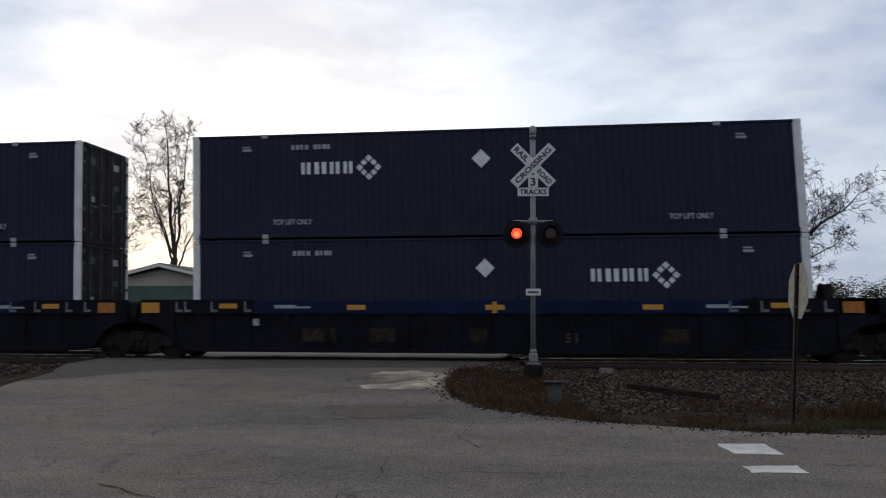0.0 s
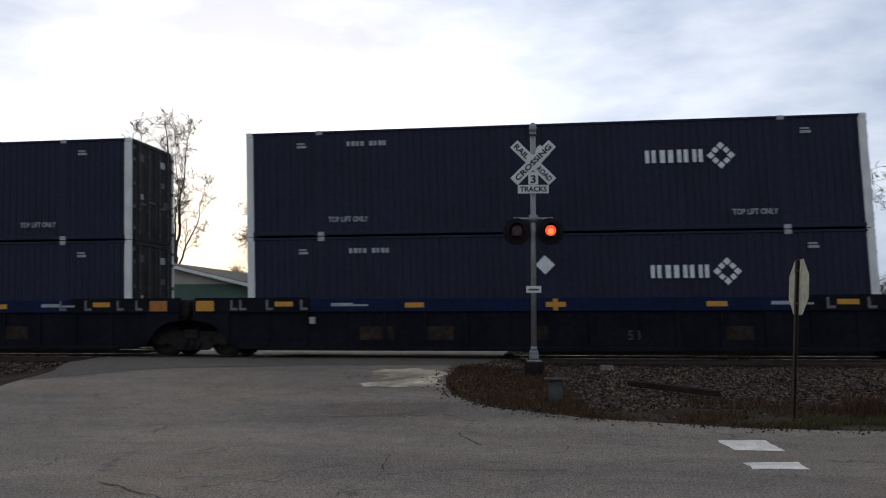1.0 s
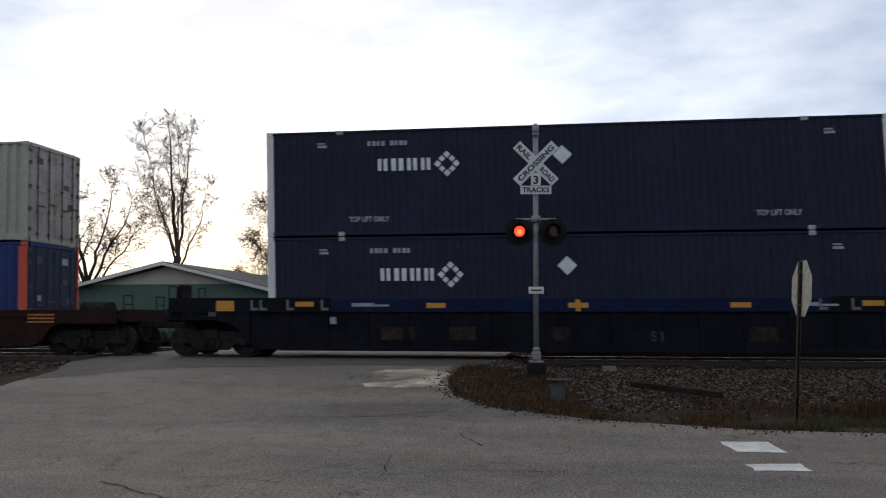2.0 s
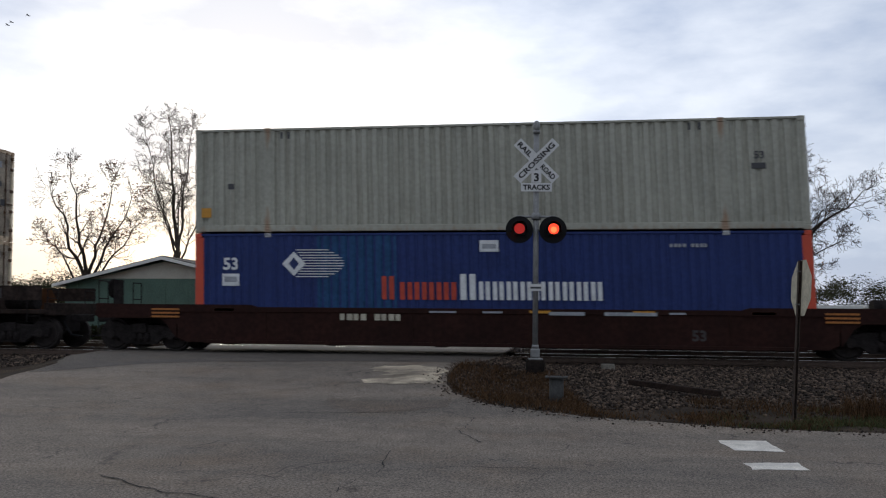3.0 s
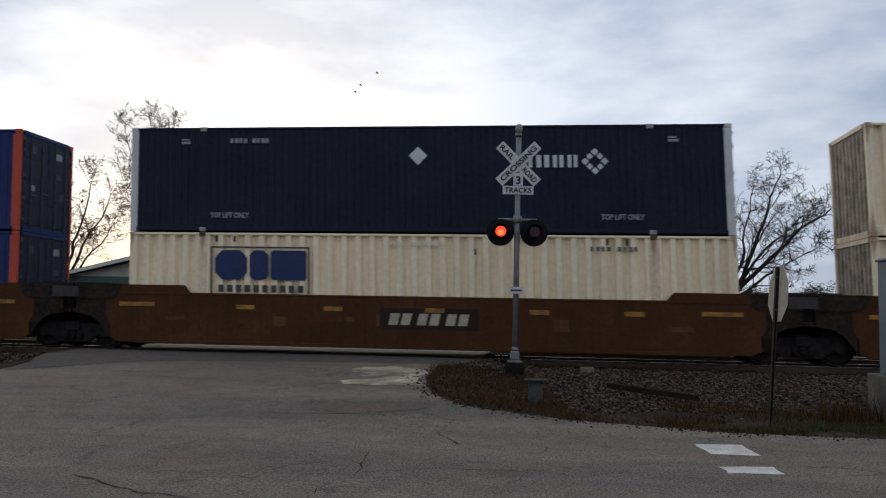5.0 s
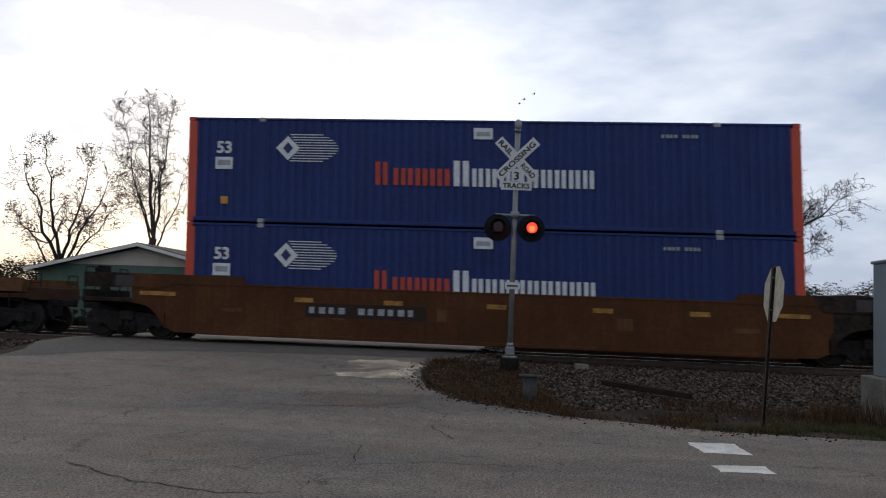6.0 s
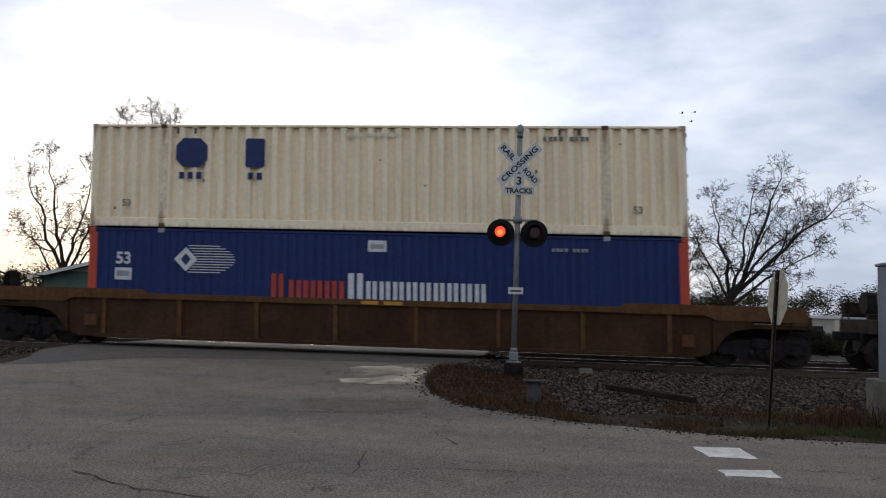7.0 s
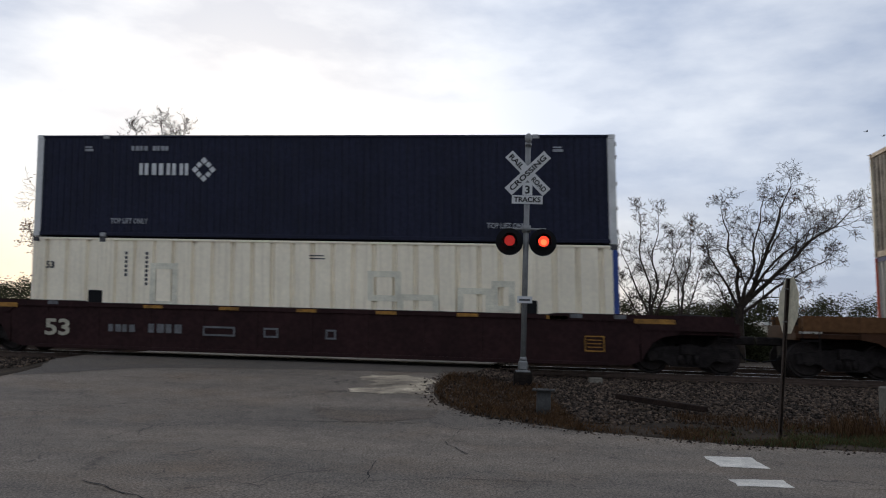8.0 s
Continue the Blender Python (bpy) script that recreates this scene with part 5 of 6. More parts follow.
        bmesh.ops.recalc_face_normals(bm, faces=bm.faces)
        part("drum", bm, M["black"], lens)
        for turn, key, note in ((0, "lens_lit", "glowing red lens"), (120, "lens_fade", "fading red lens"), (240, "lens_dark", "dark red lens")):
            face = part("lens", tube(B(), (0, -0.085, 0), (0, -0.078, 0), 0.112, 0.12, n=26), M[key], lens, note)
            face.matrix_basis = Matrix.Rotation(radians(turn), 4, "Z")
            if key == "lens_lit":
                core = part("lens_core", tube(B(), (0, -0.089, -0.02), (0, -0.084, -0.02), 0.055, 0.07, n=20), M["lens_hot"], lens)
        lens.location = (lx, yb - 0.165, lz)
        FLASHING.append((lens, lx, yb - 0.165, lz, sx))
    bx("small_plate", M["sign_white"], s, -0.165, 0.165, -0.075, -0.067, 1.57, 1.72)
    bx("plate_print", M["dark_mark"], s, -0.12, 0.12, -0.0785, -0.075, 1.62, 1.66)
    return s


crossing_signal(pose(-0.44, 18.2, 0.46, 0, 0.35, 4))


# ---- stop sign seen from behind, utility stub, cabinet, loose tie ----
def stop_sign(m):
    s = empty("stop_sign", m)
    tagged(s, "stop sign on a rusty post, bare metal back", "stop sign")
    bm = B()
    for a, b in ((-0.022, -0.016), (0.016, 0.022)):
        box(bm, -0.028, 0.028, a, b, -0.4, 2.24)
    box(bm, -0.034, -0.028, -0.022, 0.022, -0.4, 2.24)
    part("post", bm, M["post"], s)
    r = 0.405
    pts = [(r / math.cos(radians(22.5)) * math.cos(radians(22.5 + 45 * i)), 1.84 + r / math.cos(radians(22.5)) * math.sin(radians(22.5 + 45 * i))) for i in range(8)]
    bm = prism(B(), pts, 0.0225, 0.0265)
    plate = part("sign_plate", bm, M["sign_back"], s, "bare aluminium octagon")
    part("sign_face", prism(B(), [(x * 0.985, 1.84 + (z - 1.84) * 0.985) for x, z in pts], 0.027, 0.028), M["sign_red"], plate, "red sign face")
    for z in (1.6, 2.08):
        part("bolt", tube(B(), (0, -0.045, z), (0, 0.045, z), 0.012, n=6), M["galv"], s)


stop_sign(Matrix.Translation((3.41, 12.4, 0.10)) @ Matrix.Rotation(radians(3.4), 4, "Y") @ Matrix.Rotation(radians(-87), 4, "Z"))


def cabinet(m):
    s = empty("signal_cabinet", m)
    tagged(s, "grey aluminium signal cabinet on a concrete base", "signal cabinet")
    part("concrete_base", box(B(), -0.14, 1.25, -0.1, 0.75, -0.3, 0.62, bevel=0.02), M["concrete"], s)
    part("body", box(B(), 0, 1.1, 0, 0.6, 0.62, 2.42, bevel=0.015), M["alu"], s)
    part("roof", box(B(), -0.03, 1.13, -0.05, 0.63, 2.42, 2.47, bevel=0.012), M["alu"], s)
    d = part("door", box(B(), 0.03, 1.07, -0.018, -0.002, 0.68, 2.38, bevel=0.006), M["alu"], s)
    for z in (0.9, 1.55, 2.2):
        bx("hinge", M["galv"], d, 0.032, 0.07, -0.034, -0.018, z - 0.06, z + 0.06)
    bx("latch", M["galv"], d, 0.10, 0.2, -0.05, -0.018, 2.25, 2.33, bevel=0.006)


cabinet(pose(5.53, 13.3, 0.10))
stub = empty("utility_stub", pose(0.02, 14.0, 0.02))
tagged(stub, "short grey metal utility post in the weeds", "utility post")
part("post_tube", tube(B(), (0, 0, -0.2), (0, 0, 0.43), 0.12, n=18), M["stub_grey"], stub)
part("cap", box(B(), -0.19, 0.19, -0.16, 0.16, 0.43, 0.455, bevel=0.006), M["stub_grey"], stub)
for bx_, by_ in ((-0.12, -0.08), (0.0, 0.1), (0.1, -0.07), (0.14, 0.08)):
    part("bolt", tube(B(), (bx_, by_, 0.455), (bx_, by_, 0.54), 0.014, n=6), M["rail"], stub)
loose = part("loose_tie", box(B(), -0.98, 0.98, -0.06, 0.06, -0.05, 0.05, bevel=0.012), M["old_tie"])
loose.matrix_basis = pose(2.08, 15.1, 0.23, 0, 1.5, -46)
tagged(loose, "old dark tie lying on the gravel", "railroad tie")
rod = part("switch_box", box(B(), -0.16, 0.16, -0.14, 0.14, 0, 0.14, bevel=0.02), M["concrete"])
rod.matrix_basis = pose(1.25, 19.9, 0.20)
tagged(rod, "small pale junction box beside the rail", "junction box")


# ---- ballast, grass and litter ----
def stones():
    rnd = random.Random(4)
    base = B()
    bmesh.ops.create_icosphere(base, subdivisions=1, radius=1.0)
    base.verts.ensure_lookup_table()
    shapes = []
    for k in range(6):
        shapes.append([Vector(v.co) * rnd.uniform(0.65, 1.15) for v in base.verts])
    fcs = [[v.index for v in f.verts] for f in base.faces]
    base.free()

    def scatter(name, label, want, area, keep, size):
        verts, faces = [], []
        pts = []
        while len(pts) < want:
            x, y = rnd.uniform(*area[0]), rnd.uniform(*area[1])
            if keep(x, y):
                pts.append((x, y))
        a = np.array(pts)
        d = edge_distance(a[:, 0], a[:, 1])
        z = ground_z(a[:, 0], a[:, 1])
        for (x, y), dd, zz in zip(pts, d, z):
            if dd < 0.12:
                continue
            r = rnd.uniform(*size)
            q = Euler((rnd.uniform(0, 6), rnd.uniform(0, 6), rnd.uniform(0, 6))).to_matrix()
            b = len(verts)
            lift = zz + r * rnd.uniform(0.1, 0.7)
            for p in shapes[rnd.randrange(6)]:
                w = q @ (p * r)
                verts.append((x + w.x, y + w.y, lift + w.z * 0.8))
            faces += [[b + i for i in f] for f in fcs]
        tagged(raw(name, verts, faces, M["stone"]), label, "gravel", kind="stuff")

    def bank(x, y):
        lim = 13.3 + 0.5 * noise.noise((x * 0.8, 2, 0)) + 0.75 * smooth01((x - 1.2) / 2.5) + 1.2 * smooth01((0.9 - x) / 1.6)
        return y > lim or rnd.random() < 0.05

    scatter("ballast", "grey crushed-stone ballast beside the track", 25000, ((-1.9, 9.5), (12.2, 21.4)), bank, (0.018, 0.043))
    scatter("ballast", "grey crushed-stone ballast beside the track", 4200, ((-17, -11.2), (14.5, 21.6)), lambda x, y: x < -12.1 - 0.16 * (y - 15) + 0.5 * noise.noise((x, y, 6)), (0.025, 0.055))
    scatter("ballast", "grey crushed-stone ballast between the rails", 7000, ((-1.5, 11), (21.4, 26)), lambda x, y: True, (0.03, 0.055))


def blades(name, label, mat, want, area, keep, height, lean, width=0.006):
    rnd = random.Random(len(name) + want)
    pts = []
    while len(pts) < want:
        x, y = rnd.uniform(*area[0]), rnd.uniform(*area[1])
        if rnd.random() < keep(x, y):
            pts.append((x, y))
    a = np.array(pts)
    d, z = edge_distance(a[:, 0], a[:, 1]), ground_z(a[:, 0], a[:, 1])
    verts, faces = [], []
    for (x, y), dd, zz in zip(pts, d, z):
        if dd < 0.05:
            continue
        h, t = rnd.uniform(*height), rnd.uniform(0, 6.283)
        wx, wy = width * math.cos(t), width * math.sin(t)
        lx, ly = rnd.uniform(-lean, lean) * h, rnd.uniform(-lean, lean) * h
        b = len(verts)
        verts += [(x - wx, y - wy, zz), (x + wx, y + wy, zz), (x + wx * 0.7 + lx * 0.4, y + wy * 0.7 + ly * 0.4, zz + h * 0.6),
                  (x - wx * 0.7 + lx * 0.4, y - wy * 0.7 + ly * 0.4, zz + h * 0.6), (x + lx, y + ly, zz + h)]
        faces += [(b, b + 1, b + 2, b + 3), (b + 3, b + 2, b + 4)]
    tagged(raw(name, verts, faces, mat), label, "grass", kind="stuff")


stones()
tip = lambda x, y: (1.0 if x < 0.55 - 0.12 * (y - 13) and y < 18.6 else 0.0) * (0.35 + 0.65 * max(0.0, noise.noise((x * 2, y * 2, 1)) + 0.4))
edge_mix = lambda x, y: max(0.02, min(1.0, 0.35 + 1.6 * noise.noise((x * 1.1, y * 1.6, 3)))) * (1.0 if y < 12.8 + 0.9 * smooth01((x - 1.5) / 2) else 0.08)
blades("dry_grass", "dead brown weeds on the verge", M["dry_grass"], 9000, ((-2.2, 1.2), (12.0, 19.4)), tip, (0.04, 0.16), 1.2)
blades("dry_grass", "dead brown grass along the road's edge", M["dry_grass"], 7000, ((0.3, 9.5), (11.4, 14.6)), edge_mix, (0.03, 0.11), 1.2)
blades("grass", "short green grass along the road's edge", M["grass"], 15000, ((1.8, 9.5), (11.4, 13.6)), lambda x, y: edge_mix(x, y) * smooth01((x - 2.0) / 3.0) * (1 if y < 12.9 else 0.1), (0.03, 0.10), 0.7)
blades("dry_grass", "tall dead weeds beside the cabinet", M["dry_grass"], 900, ((4.4, 7.5), (12.8, 13.6)), lambda x, y: 1.0, (0.15, 0.5), 0.5)
blades("dry_grass", "dead weeds beside the loose tie", M["dry_grass"], 1100, ((2.2, 5.2), (13.2, 14.6)), lambda x, y: max(0.0, 0.25 + noise.noise((x, y * 2, 8))), (0.04, 0.17), 0.7)


def litter():
    """Crumbs of asphalt and small stones along the road's broken edge."""
    rnd = random.Random(12)
    verts, faces = [], []
    for (ax, ay), (bx_, by_) in zip(EDGE[2:9], EDGE[3:10]):
        for _ in range(int(70 * math.hypot(bx_ - ax, by_ - ay))):
            u = rnd.random()
            x, y = ax + (bx_ - ax) * u + rnd.gauss(0, 0.16), ay + (by_ - ay) * u + rnd.gauss(0, 0.16)
            d = float(edge_distance(x, y)[0])
            z = float(road_z(x, y)) + 0.004 if d < 0 else float(ground_z(np.array([x]), np.array([y]))[0])
            r = rnd.uniform(0.008, 0.028)
            k = len(verts)
            verts += [(x - r, y, z), (x + 0.3 * r, y - r, z), (x + r, y + 0.4 * r, z), (x - 0.2 * r, y + r, z), (x + 0.2 * r, y, z + r * 0.9)]
            faces += [(k, k + 1, k + 4), (k + 1, k + 2, k + 4), (k + 2, k + 3, k + 4), (k + 3, k, k + 4)]
    tagged(raw("road_crumbs", verts, faces, M["stone"]), "crumbs of broken asphalt along the road's edge", "rubble", kind="stuff")


litter()

# ---- beyond the track ----
def far_z(x, y):
    return float(ground_z(np.array([x]), np.array([y]))[0])


def house():
    h = empty("house", pose(-29.0, 45.0, far_z(-22, 45) - 0.05))
    tagged(h, "low green gabled house with a long beige side and grey roof", "house")
    w, dep, eave, peak = 12.6, 21.0, 3.35, 4.85
    b = -0.3
    part("gable_wall", prism(B(), [(0, b), (w, b), (w, eave), (w / 2, peak - 0.12), (0, eave)], 0, 0.2), M["green_wall"], h)
    part("gable_panel", prism(B(), [(1.6, eave + 0.3), (w - 1.6, eave + 0.3), (w / 2, peak - 0.2)], -0.03, -0.002), M["beige_wall"], h, "beige gable end")
    part("side_wall", box(B(), w - 0.2, w, 0.2, dep, b, eave), M["beige_wall"], h, "beige siding")
    part("side_wall", box(B(), 0, 0.2, 0.2, dep, b, eave), M["beige_wall"], h, "beige siding")
    part("back_wall", box(B(), 0.2, w - 0.2, dep - 0.2, dep, b, eave), M["green_wall"], h)
    for s in (0, 1):
        xe, xm = (-0.55, w / 2) if s == 0 else (w + 0.55, w / 2)
        ze = eave - 0.55 * (peak - eave) / (w / 2)
        roof = part("roof_slope", prism(B(), [(xe, ze), (xm, peak), (xm, peak + 0.13), (xe, ze + 0.13)], -0.5, dep + 0.5), M["shingle"], h)
        part("fascia", prism(B(), [(xe, ze - 0.1), (xm, peak - 0.1), (xm, peak + 0.09), (xe, ze + 0.09)], -0.56, -0.505), M["fascia"], roof, "white fascia board")
        part("eave_board", box(B(), xe - 0.04, xe + 0.04, -0.5, dep + 0.5, ze - 0.08, ze + 0.1), M["fascia"], roof)
    for yy, ww, z0, z1 in ((3.0, 1.0, 0.0, 2.1), (6.5, 1.4, 1.0, 2.2), (11.0, 1.4, 1.0, 2.2), (15.5, 1.4, 1.0, 2.2)):
        win = part("window" if z0 else "door", box(B(), w, w + 0.05, yy, yy + ww, z0, z1), M["fascia"], h)
        part("pane", box(B(), w + 0.052, w + 0.06, yy + 0.1, yy + ww - 0.1, z0 + 0.1, z1 - 0.1), M["glass"], win)
    for i in range(9):
        xx = 0.7 + i * 1.4
        part("batten", box(B(), xx, xx + 0.06, -0.02, 0.0, b, eave + 0.1), M["green_wall"], h)


house()


def limbs_mesh(name, segs, mat, parent):
    verts, faces = [], []
    for p0, p1, a, b, level in segs:
        n = 8 if level == 0 else 5 if level == 1 else 3
        d = (p1 - p0)
        if d.length < 1e-5:
            continue
        q = d.to_track_quat("Z", "Y").to_matrix()
        k = len(verts)
        for p, r in ((p0, a), (p1, b)):
            for i in range(n):
                t = 6.28318 * i / n
                verts.append(tuple(p + q @ Vector((r * math.cos(t), r * math.sin(t), 0))))
        faces += [(k + i, k + (i + 1) % n, k + n + (i + 1) % n, k + n + i) for i in range(n)]
    return raw(name, verts, faces, mat, parent)


def leaf_mesh(name, spots, mat, parent, rnd, per, cloud, size):
    verts, faces = [], []
    for c in spots:
        for _ in range(per):
            p = c + Vector((rnd.gauss(0, cloud), rnd.gauss(0, cloud), rnd.gauss(0, cloud * 0.8)))
            a, b, s = rnd.uniform(0, 6.28), rnd.uniform(-1.2, 1.2), rnd.uniform(*size)
            u = Vector((math.cos(a), math.sin(a), 0)) * s
            v = Vector((-math.sin(a) * math.sin(b), math.cos(a) * math.sin(b), math.cos(b))) * s * 0.8
            k = len(verts)
            verts += [tuple(p - u), tuple(p + v * 0.6), tuple(p + u), tuple(p - v * 0.6)]
            faces.append((k, k + 1, k + 2, k + 3))
    return raw(name, verts, faces, mat, parent)


def bush(x, y, w, h, seed, label, n=380, mat="leaf_dark", size=(0.04, 0.10)):
    rnd = random.Random(seed)
    t = empty("bush", pose(x, y, far_z(x, y)))
    tagged(t, label, "bush")
    spots = []
    for _ in range(n):
        a, r = rnd.uniform(0, 6.283), math.sqrt(rnd.random())
        top = h * (1 - 0.55 * r * r) * (0.75 + 0.5 * noise.noise((x + math.cos(a) * r * 3, math.sin(a) * r * 3, seed)))
        spots.append(Vector((math.cos(a) * r * w / 2, math.sin(a) * r * w / 3, rnd.uniform(0.05, 1.0) * top)))
    leaf_mesh("foliage", spots, M[mat], t, rnd, 60, 0.17 * h / 2.5, size)
    bm = B()
    for _ in range(6):
        tube(bm, (rnd.uniform(-0.3, 0.3), rnd.uniform(-0.3, 0.3), -0.2), (rnd.uniform(-0.3, 0.3) * w, rnd.uniform(-0.2, 0.2) * w, h * 0.6), 0.05, 0.02, n=5)
    part("stems", bm, M["bark"], t)


def limbed_tree(x, y, trunk, r0, seed, label, limbs, depth=3, reach=0.34, twig=0.012, droop=0.0, bark="bark", leaf=None, per=0, cloud=0.3, size=(0.06, 0.12), sparse=1.0, gap=0.75):
    """A trunk that forks into a few great limbs, each (where it ends to the side, in depth and in height, its radius, its start along the trunk)."""
    rnd = random.Random(seed)
    segs, tips, great = [], [], []

    def shoot(p, d, length, r, level):
        n = 4
        q, d = Vector(p), Vector(d).normalized()
        for i in range(n):
            d = (d + Vector((rnd.gauss(0, 1), rnd.gauss(0, 1), rnd.gauss(0, 0.8))) * 0.20 + Vector((0, 0, 0.05 - droop * level))).normalized()
            e = q + d * (length / n)
            ra, rb = max(twig, r * (1 - 0.6 * i / n)), max(twig * 0.8, r * (1 - 0.6 * (i + 1) / n))
            segs.append((q.copy(), e.copy(), ra, rb, level))
            q = e
            if level < depth + 1 and (i or level == 2):
                for _ in range(1 if rnd.random() < 0.8 else 2):
                    side(q, d, length * rnd.uniform(0.42, 0.72), rb * 0.65, level + 1)
        tips.append(q.copy())

    def side(p, d, length, r, level):
        a, t = rnd.uniform(0, 6.283), rnd.uniform(0.45, 1.15)
        u = d.orthogonal().normalized()
        w = d.cross(u)
        shoot(p, d * math.cos(t) + (u * math.cos(a) + w * math.sin(a)) * math.sin(t), length, r, level)

    stem = [Vector((0.05 * trunk * noise.noise((seed, k * 0.6, 0)) * k / 4, 0, -0.4 + (trunk + 0.4) * k / 4)) for k in range(5)]
    for k in range(4):
        segs.append((stem[k], stem[k + 1], r0 * (1.15 - 0.1 * k), r0 * (1.05 - 0.1 * k), 0))
    for ex, ey, ez, r, start in limbs:
        a = stem[0].lerp(stem[4], start)
        b = Vector((ex, ey, ez))
        span = (b - a).length
        mid = a.lerp(b, 0.45) + Vector((0.10 * (ex - a.x), 0, (0.13 if abs(ex) > 0.3 * ez else -0.02) * span))
        n = max(6, int(span / gap))
        q = a
        great.append([])
        for k in range(1, n + 1):
            u = k / n
            e = a * (1 - u) ** 2 + mid * 2 * u * (1 - u) + b * u * u
            e = e + Vector((noise.noise((u * 4, seed, ez)), noise.noise((u * 4, seed + 5, ex)), noise.noise((u * 4, seed + 9, ex)))) * span * 0.07 * min(1, 4 * u * (1.1 - u))
            rr = lambda v: max(twig * 1.3, r * (1 - 0.86 * v))
            great[-1].append((q.copy(), e.copy(), rr(u - 1 / n), rr(u), 1))
            if u > 0.22:
                d = (e - q).normalized()
                for _ in range(rnd.choice((1, 1, 2)) if u < 0.8 else 2):
                    side(e, d, span * reach * rnd.uniform(0.5, 1.0) * (1.15 - 0.55 * u), rr(u) * 0.55, 2)
            q = e
        shoot(q, (q - mid), span * reach * 0.45, rr(1), 2)
    t = empty("tree", pose(x, y, far_z(x, y)))
    tagged(t, label, "tree")
    limbs_mesh("trunk", [q for q in segs if q[4] < 1], M[bark], t)
    for one in great:
        limbs_mesh("limb", one, M[bark], t)
    limbs_mesh("crown", [q for q in segs if q[4] >= 2], M[bark], t)
    if leaf:
        leaf_mesh("foliage", [q for q in tips if rnd.random() < sparse], M[leaf], t, rnd, per, cloud, size)
    return t


limbed_tree(-36.9, 75, 8.0, 0.46, 11, "tall bare tree with pale limbs behind the house",
            [(-1.4, 0.5, 21.2, 0.22, 1.0), (1.5, -0.5, 20.2, 0.16, 0.98), (-3.4, 1.0, 16.4, 0.13, 0.92), (-3.0, -1.5, 20.2, 0.11, 1.0), (2.8, 1.5, 15.0, 0.12, 0.8), (-0.4, 1.5, 20.0, 0.10, 1.0)],
            depth=4, reach=0.20, twig=0.0135, bark="bark_pale", gap=0.9)
limbed_tree(-40.6, 66, 5.0, 0.34, 5, "half-bare tree with a few rust-brown leaves",
            [(-4.2, 0.5, 13.0, 0.18, 0.9), (-1.2, -1, 14.6, 0.18, 1.0), (1.8, 1, 14.0, 0.16, 1.0), (4.6, 0, 12.6, 0.14, 0.9), (5.4, -1, 9.6, 0.12, 0.7), (-4.8, 1, 9.0, 0.12, 0.7)],
            reach=0.28, twig=0.017, leaf="leaf_rust", per=10, cloud=0.26, size=(0.07, 0.15), sparse=0.12, gap=1.0)
limbed_tree(-22.5, 68, 3.0, 0.26, 21, "bushy autumn tree with sparse olive leaves",
            [(-3.9, 0.5, 8.8, 0.13, 0.9), (-2.3, -1, 11.3, 0.14, 1.0), (0.3, 0, 12.6, 0.15, 1.0), (2.2, 1, 11.4, 0.14, 1.0), (3.7, 0, 8.6, 0.13, 0.9), (2.9, 1, 5.0, 0.1, 0.6), (-4.2, -1, 5.4, 0.1, 0.6), (1.0, -2, 9.0, 0.12, 0.9)],
            depth=4, reach=0.27, twig=0.013, leaf="leaf", per=3, cloud=0.42, size=(0.05, 0.11), sparse=0.8, gap=0.9)
limbed_tree(-9.1, 60, 1.6, 0.30, 8, "broad autumn tree with sparse olive leaves",
            [(-4.4, 0.5, 5.9, 0.12, 0.9), (-3.3, -1, 7.9, 0.13, 1.0), (-1.1, 0.6, 8.9, 0.14, 1.0), (0.9, -0.4, 9.4, 0.15, 1.0), (2.6, 1, 8.3, 0.13, 1.0), (4.3, 0, 6.4, 0.12, 0.9), (4.9, -1, 4.2, 0.09, 0.7), (-4.8, 1, 3.9, 0.09, 0.7), (0.2, -2, 7.2, 0.12, 0.9)],
            depth=4, reach=0.28, twig=0.012, leaf="leaf", per=3, cloud=0.36, size=(0.045, 0.095), sparse=0.75, gap=0.8)
limbed_tree(-0.9, 62, 2.0, 0.17, 14, "small spreading tree with thin foliage",
            [(-2.0, 0, 4.6, 0.08, 0.9), (-0.7, 0.5, 5.2, 0.08, 1.0), (0.9, -0.5, 5.0, 0.08, 1.0), (2.2, 0.4, 4.1, 0.07, 0.9)],
            reach=0.3, twig=0.012, leaf="leaf", per=8, cloud=0.2, size=(0.05, 0.1), sparse=0.7, gap=0.5)
limbed_tree(12.9, 56, 3.8, 0.34, 33, "large spreading bare oak with a few dead leaves",
            [(3.5, 0.5, 12.0, 0.20, 1.0), (7.0, -0.6, 10.2, 0.18, 0.95), (6.2, 1.2, 7.2, 0.12, 0.85), (-1.0, 0.6, 10.4, 0.15, 1.0), (-2.7, -0.8, 8.2, 0.12, 0.9), (1.2, -1.8, 10.8, 0.13, 1.0), (5.6, 2.0, 9.6, 0.12, 1.0), (-1.8, 1.5, 6.2, 0.08, 0.8)],
            depth=4, reach=0.29, twig=0.0115, droop=0.015, leaf="leaf_rust", per=7, cloud=0.12, size=(0.05, 0.1), sparse=0.004, gap=0.8)
limbed_tree(7.7, 60, 3.0, 0.20, 17, "bare tree with fine twigs",
            [(-2.3, 0.5, 8.4, 0.10, 0.95), (-0.9, -0.5, 10.3, 0.11, 1.0), (0.6, 0.5, 10.3, 0.11, 1.0), (2.0, 0, 8.6, 0.10, 0.9), (-2.7, 1, 6.0, 0.08, 0.7), (2.4, 1, 6.4, 0.07, 0.8)],
            depth=4, reach=0.25, twig=0.0105, gap=0.8)
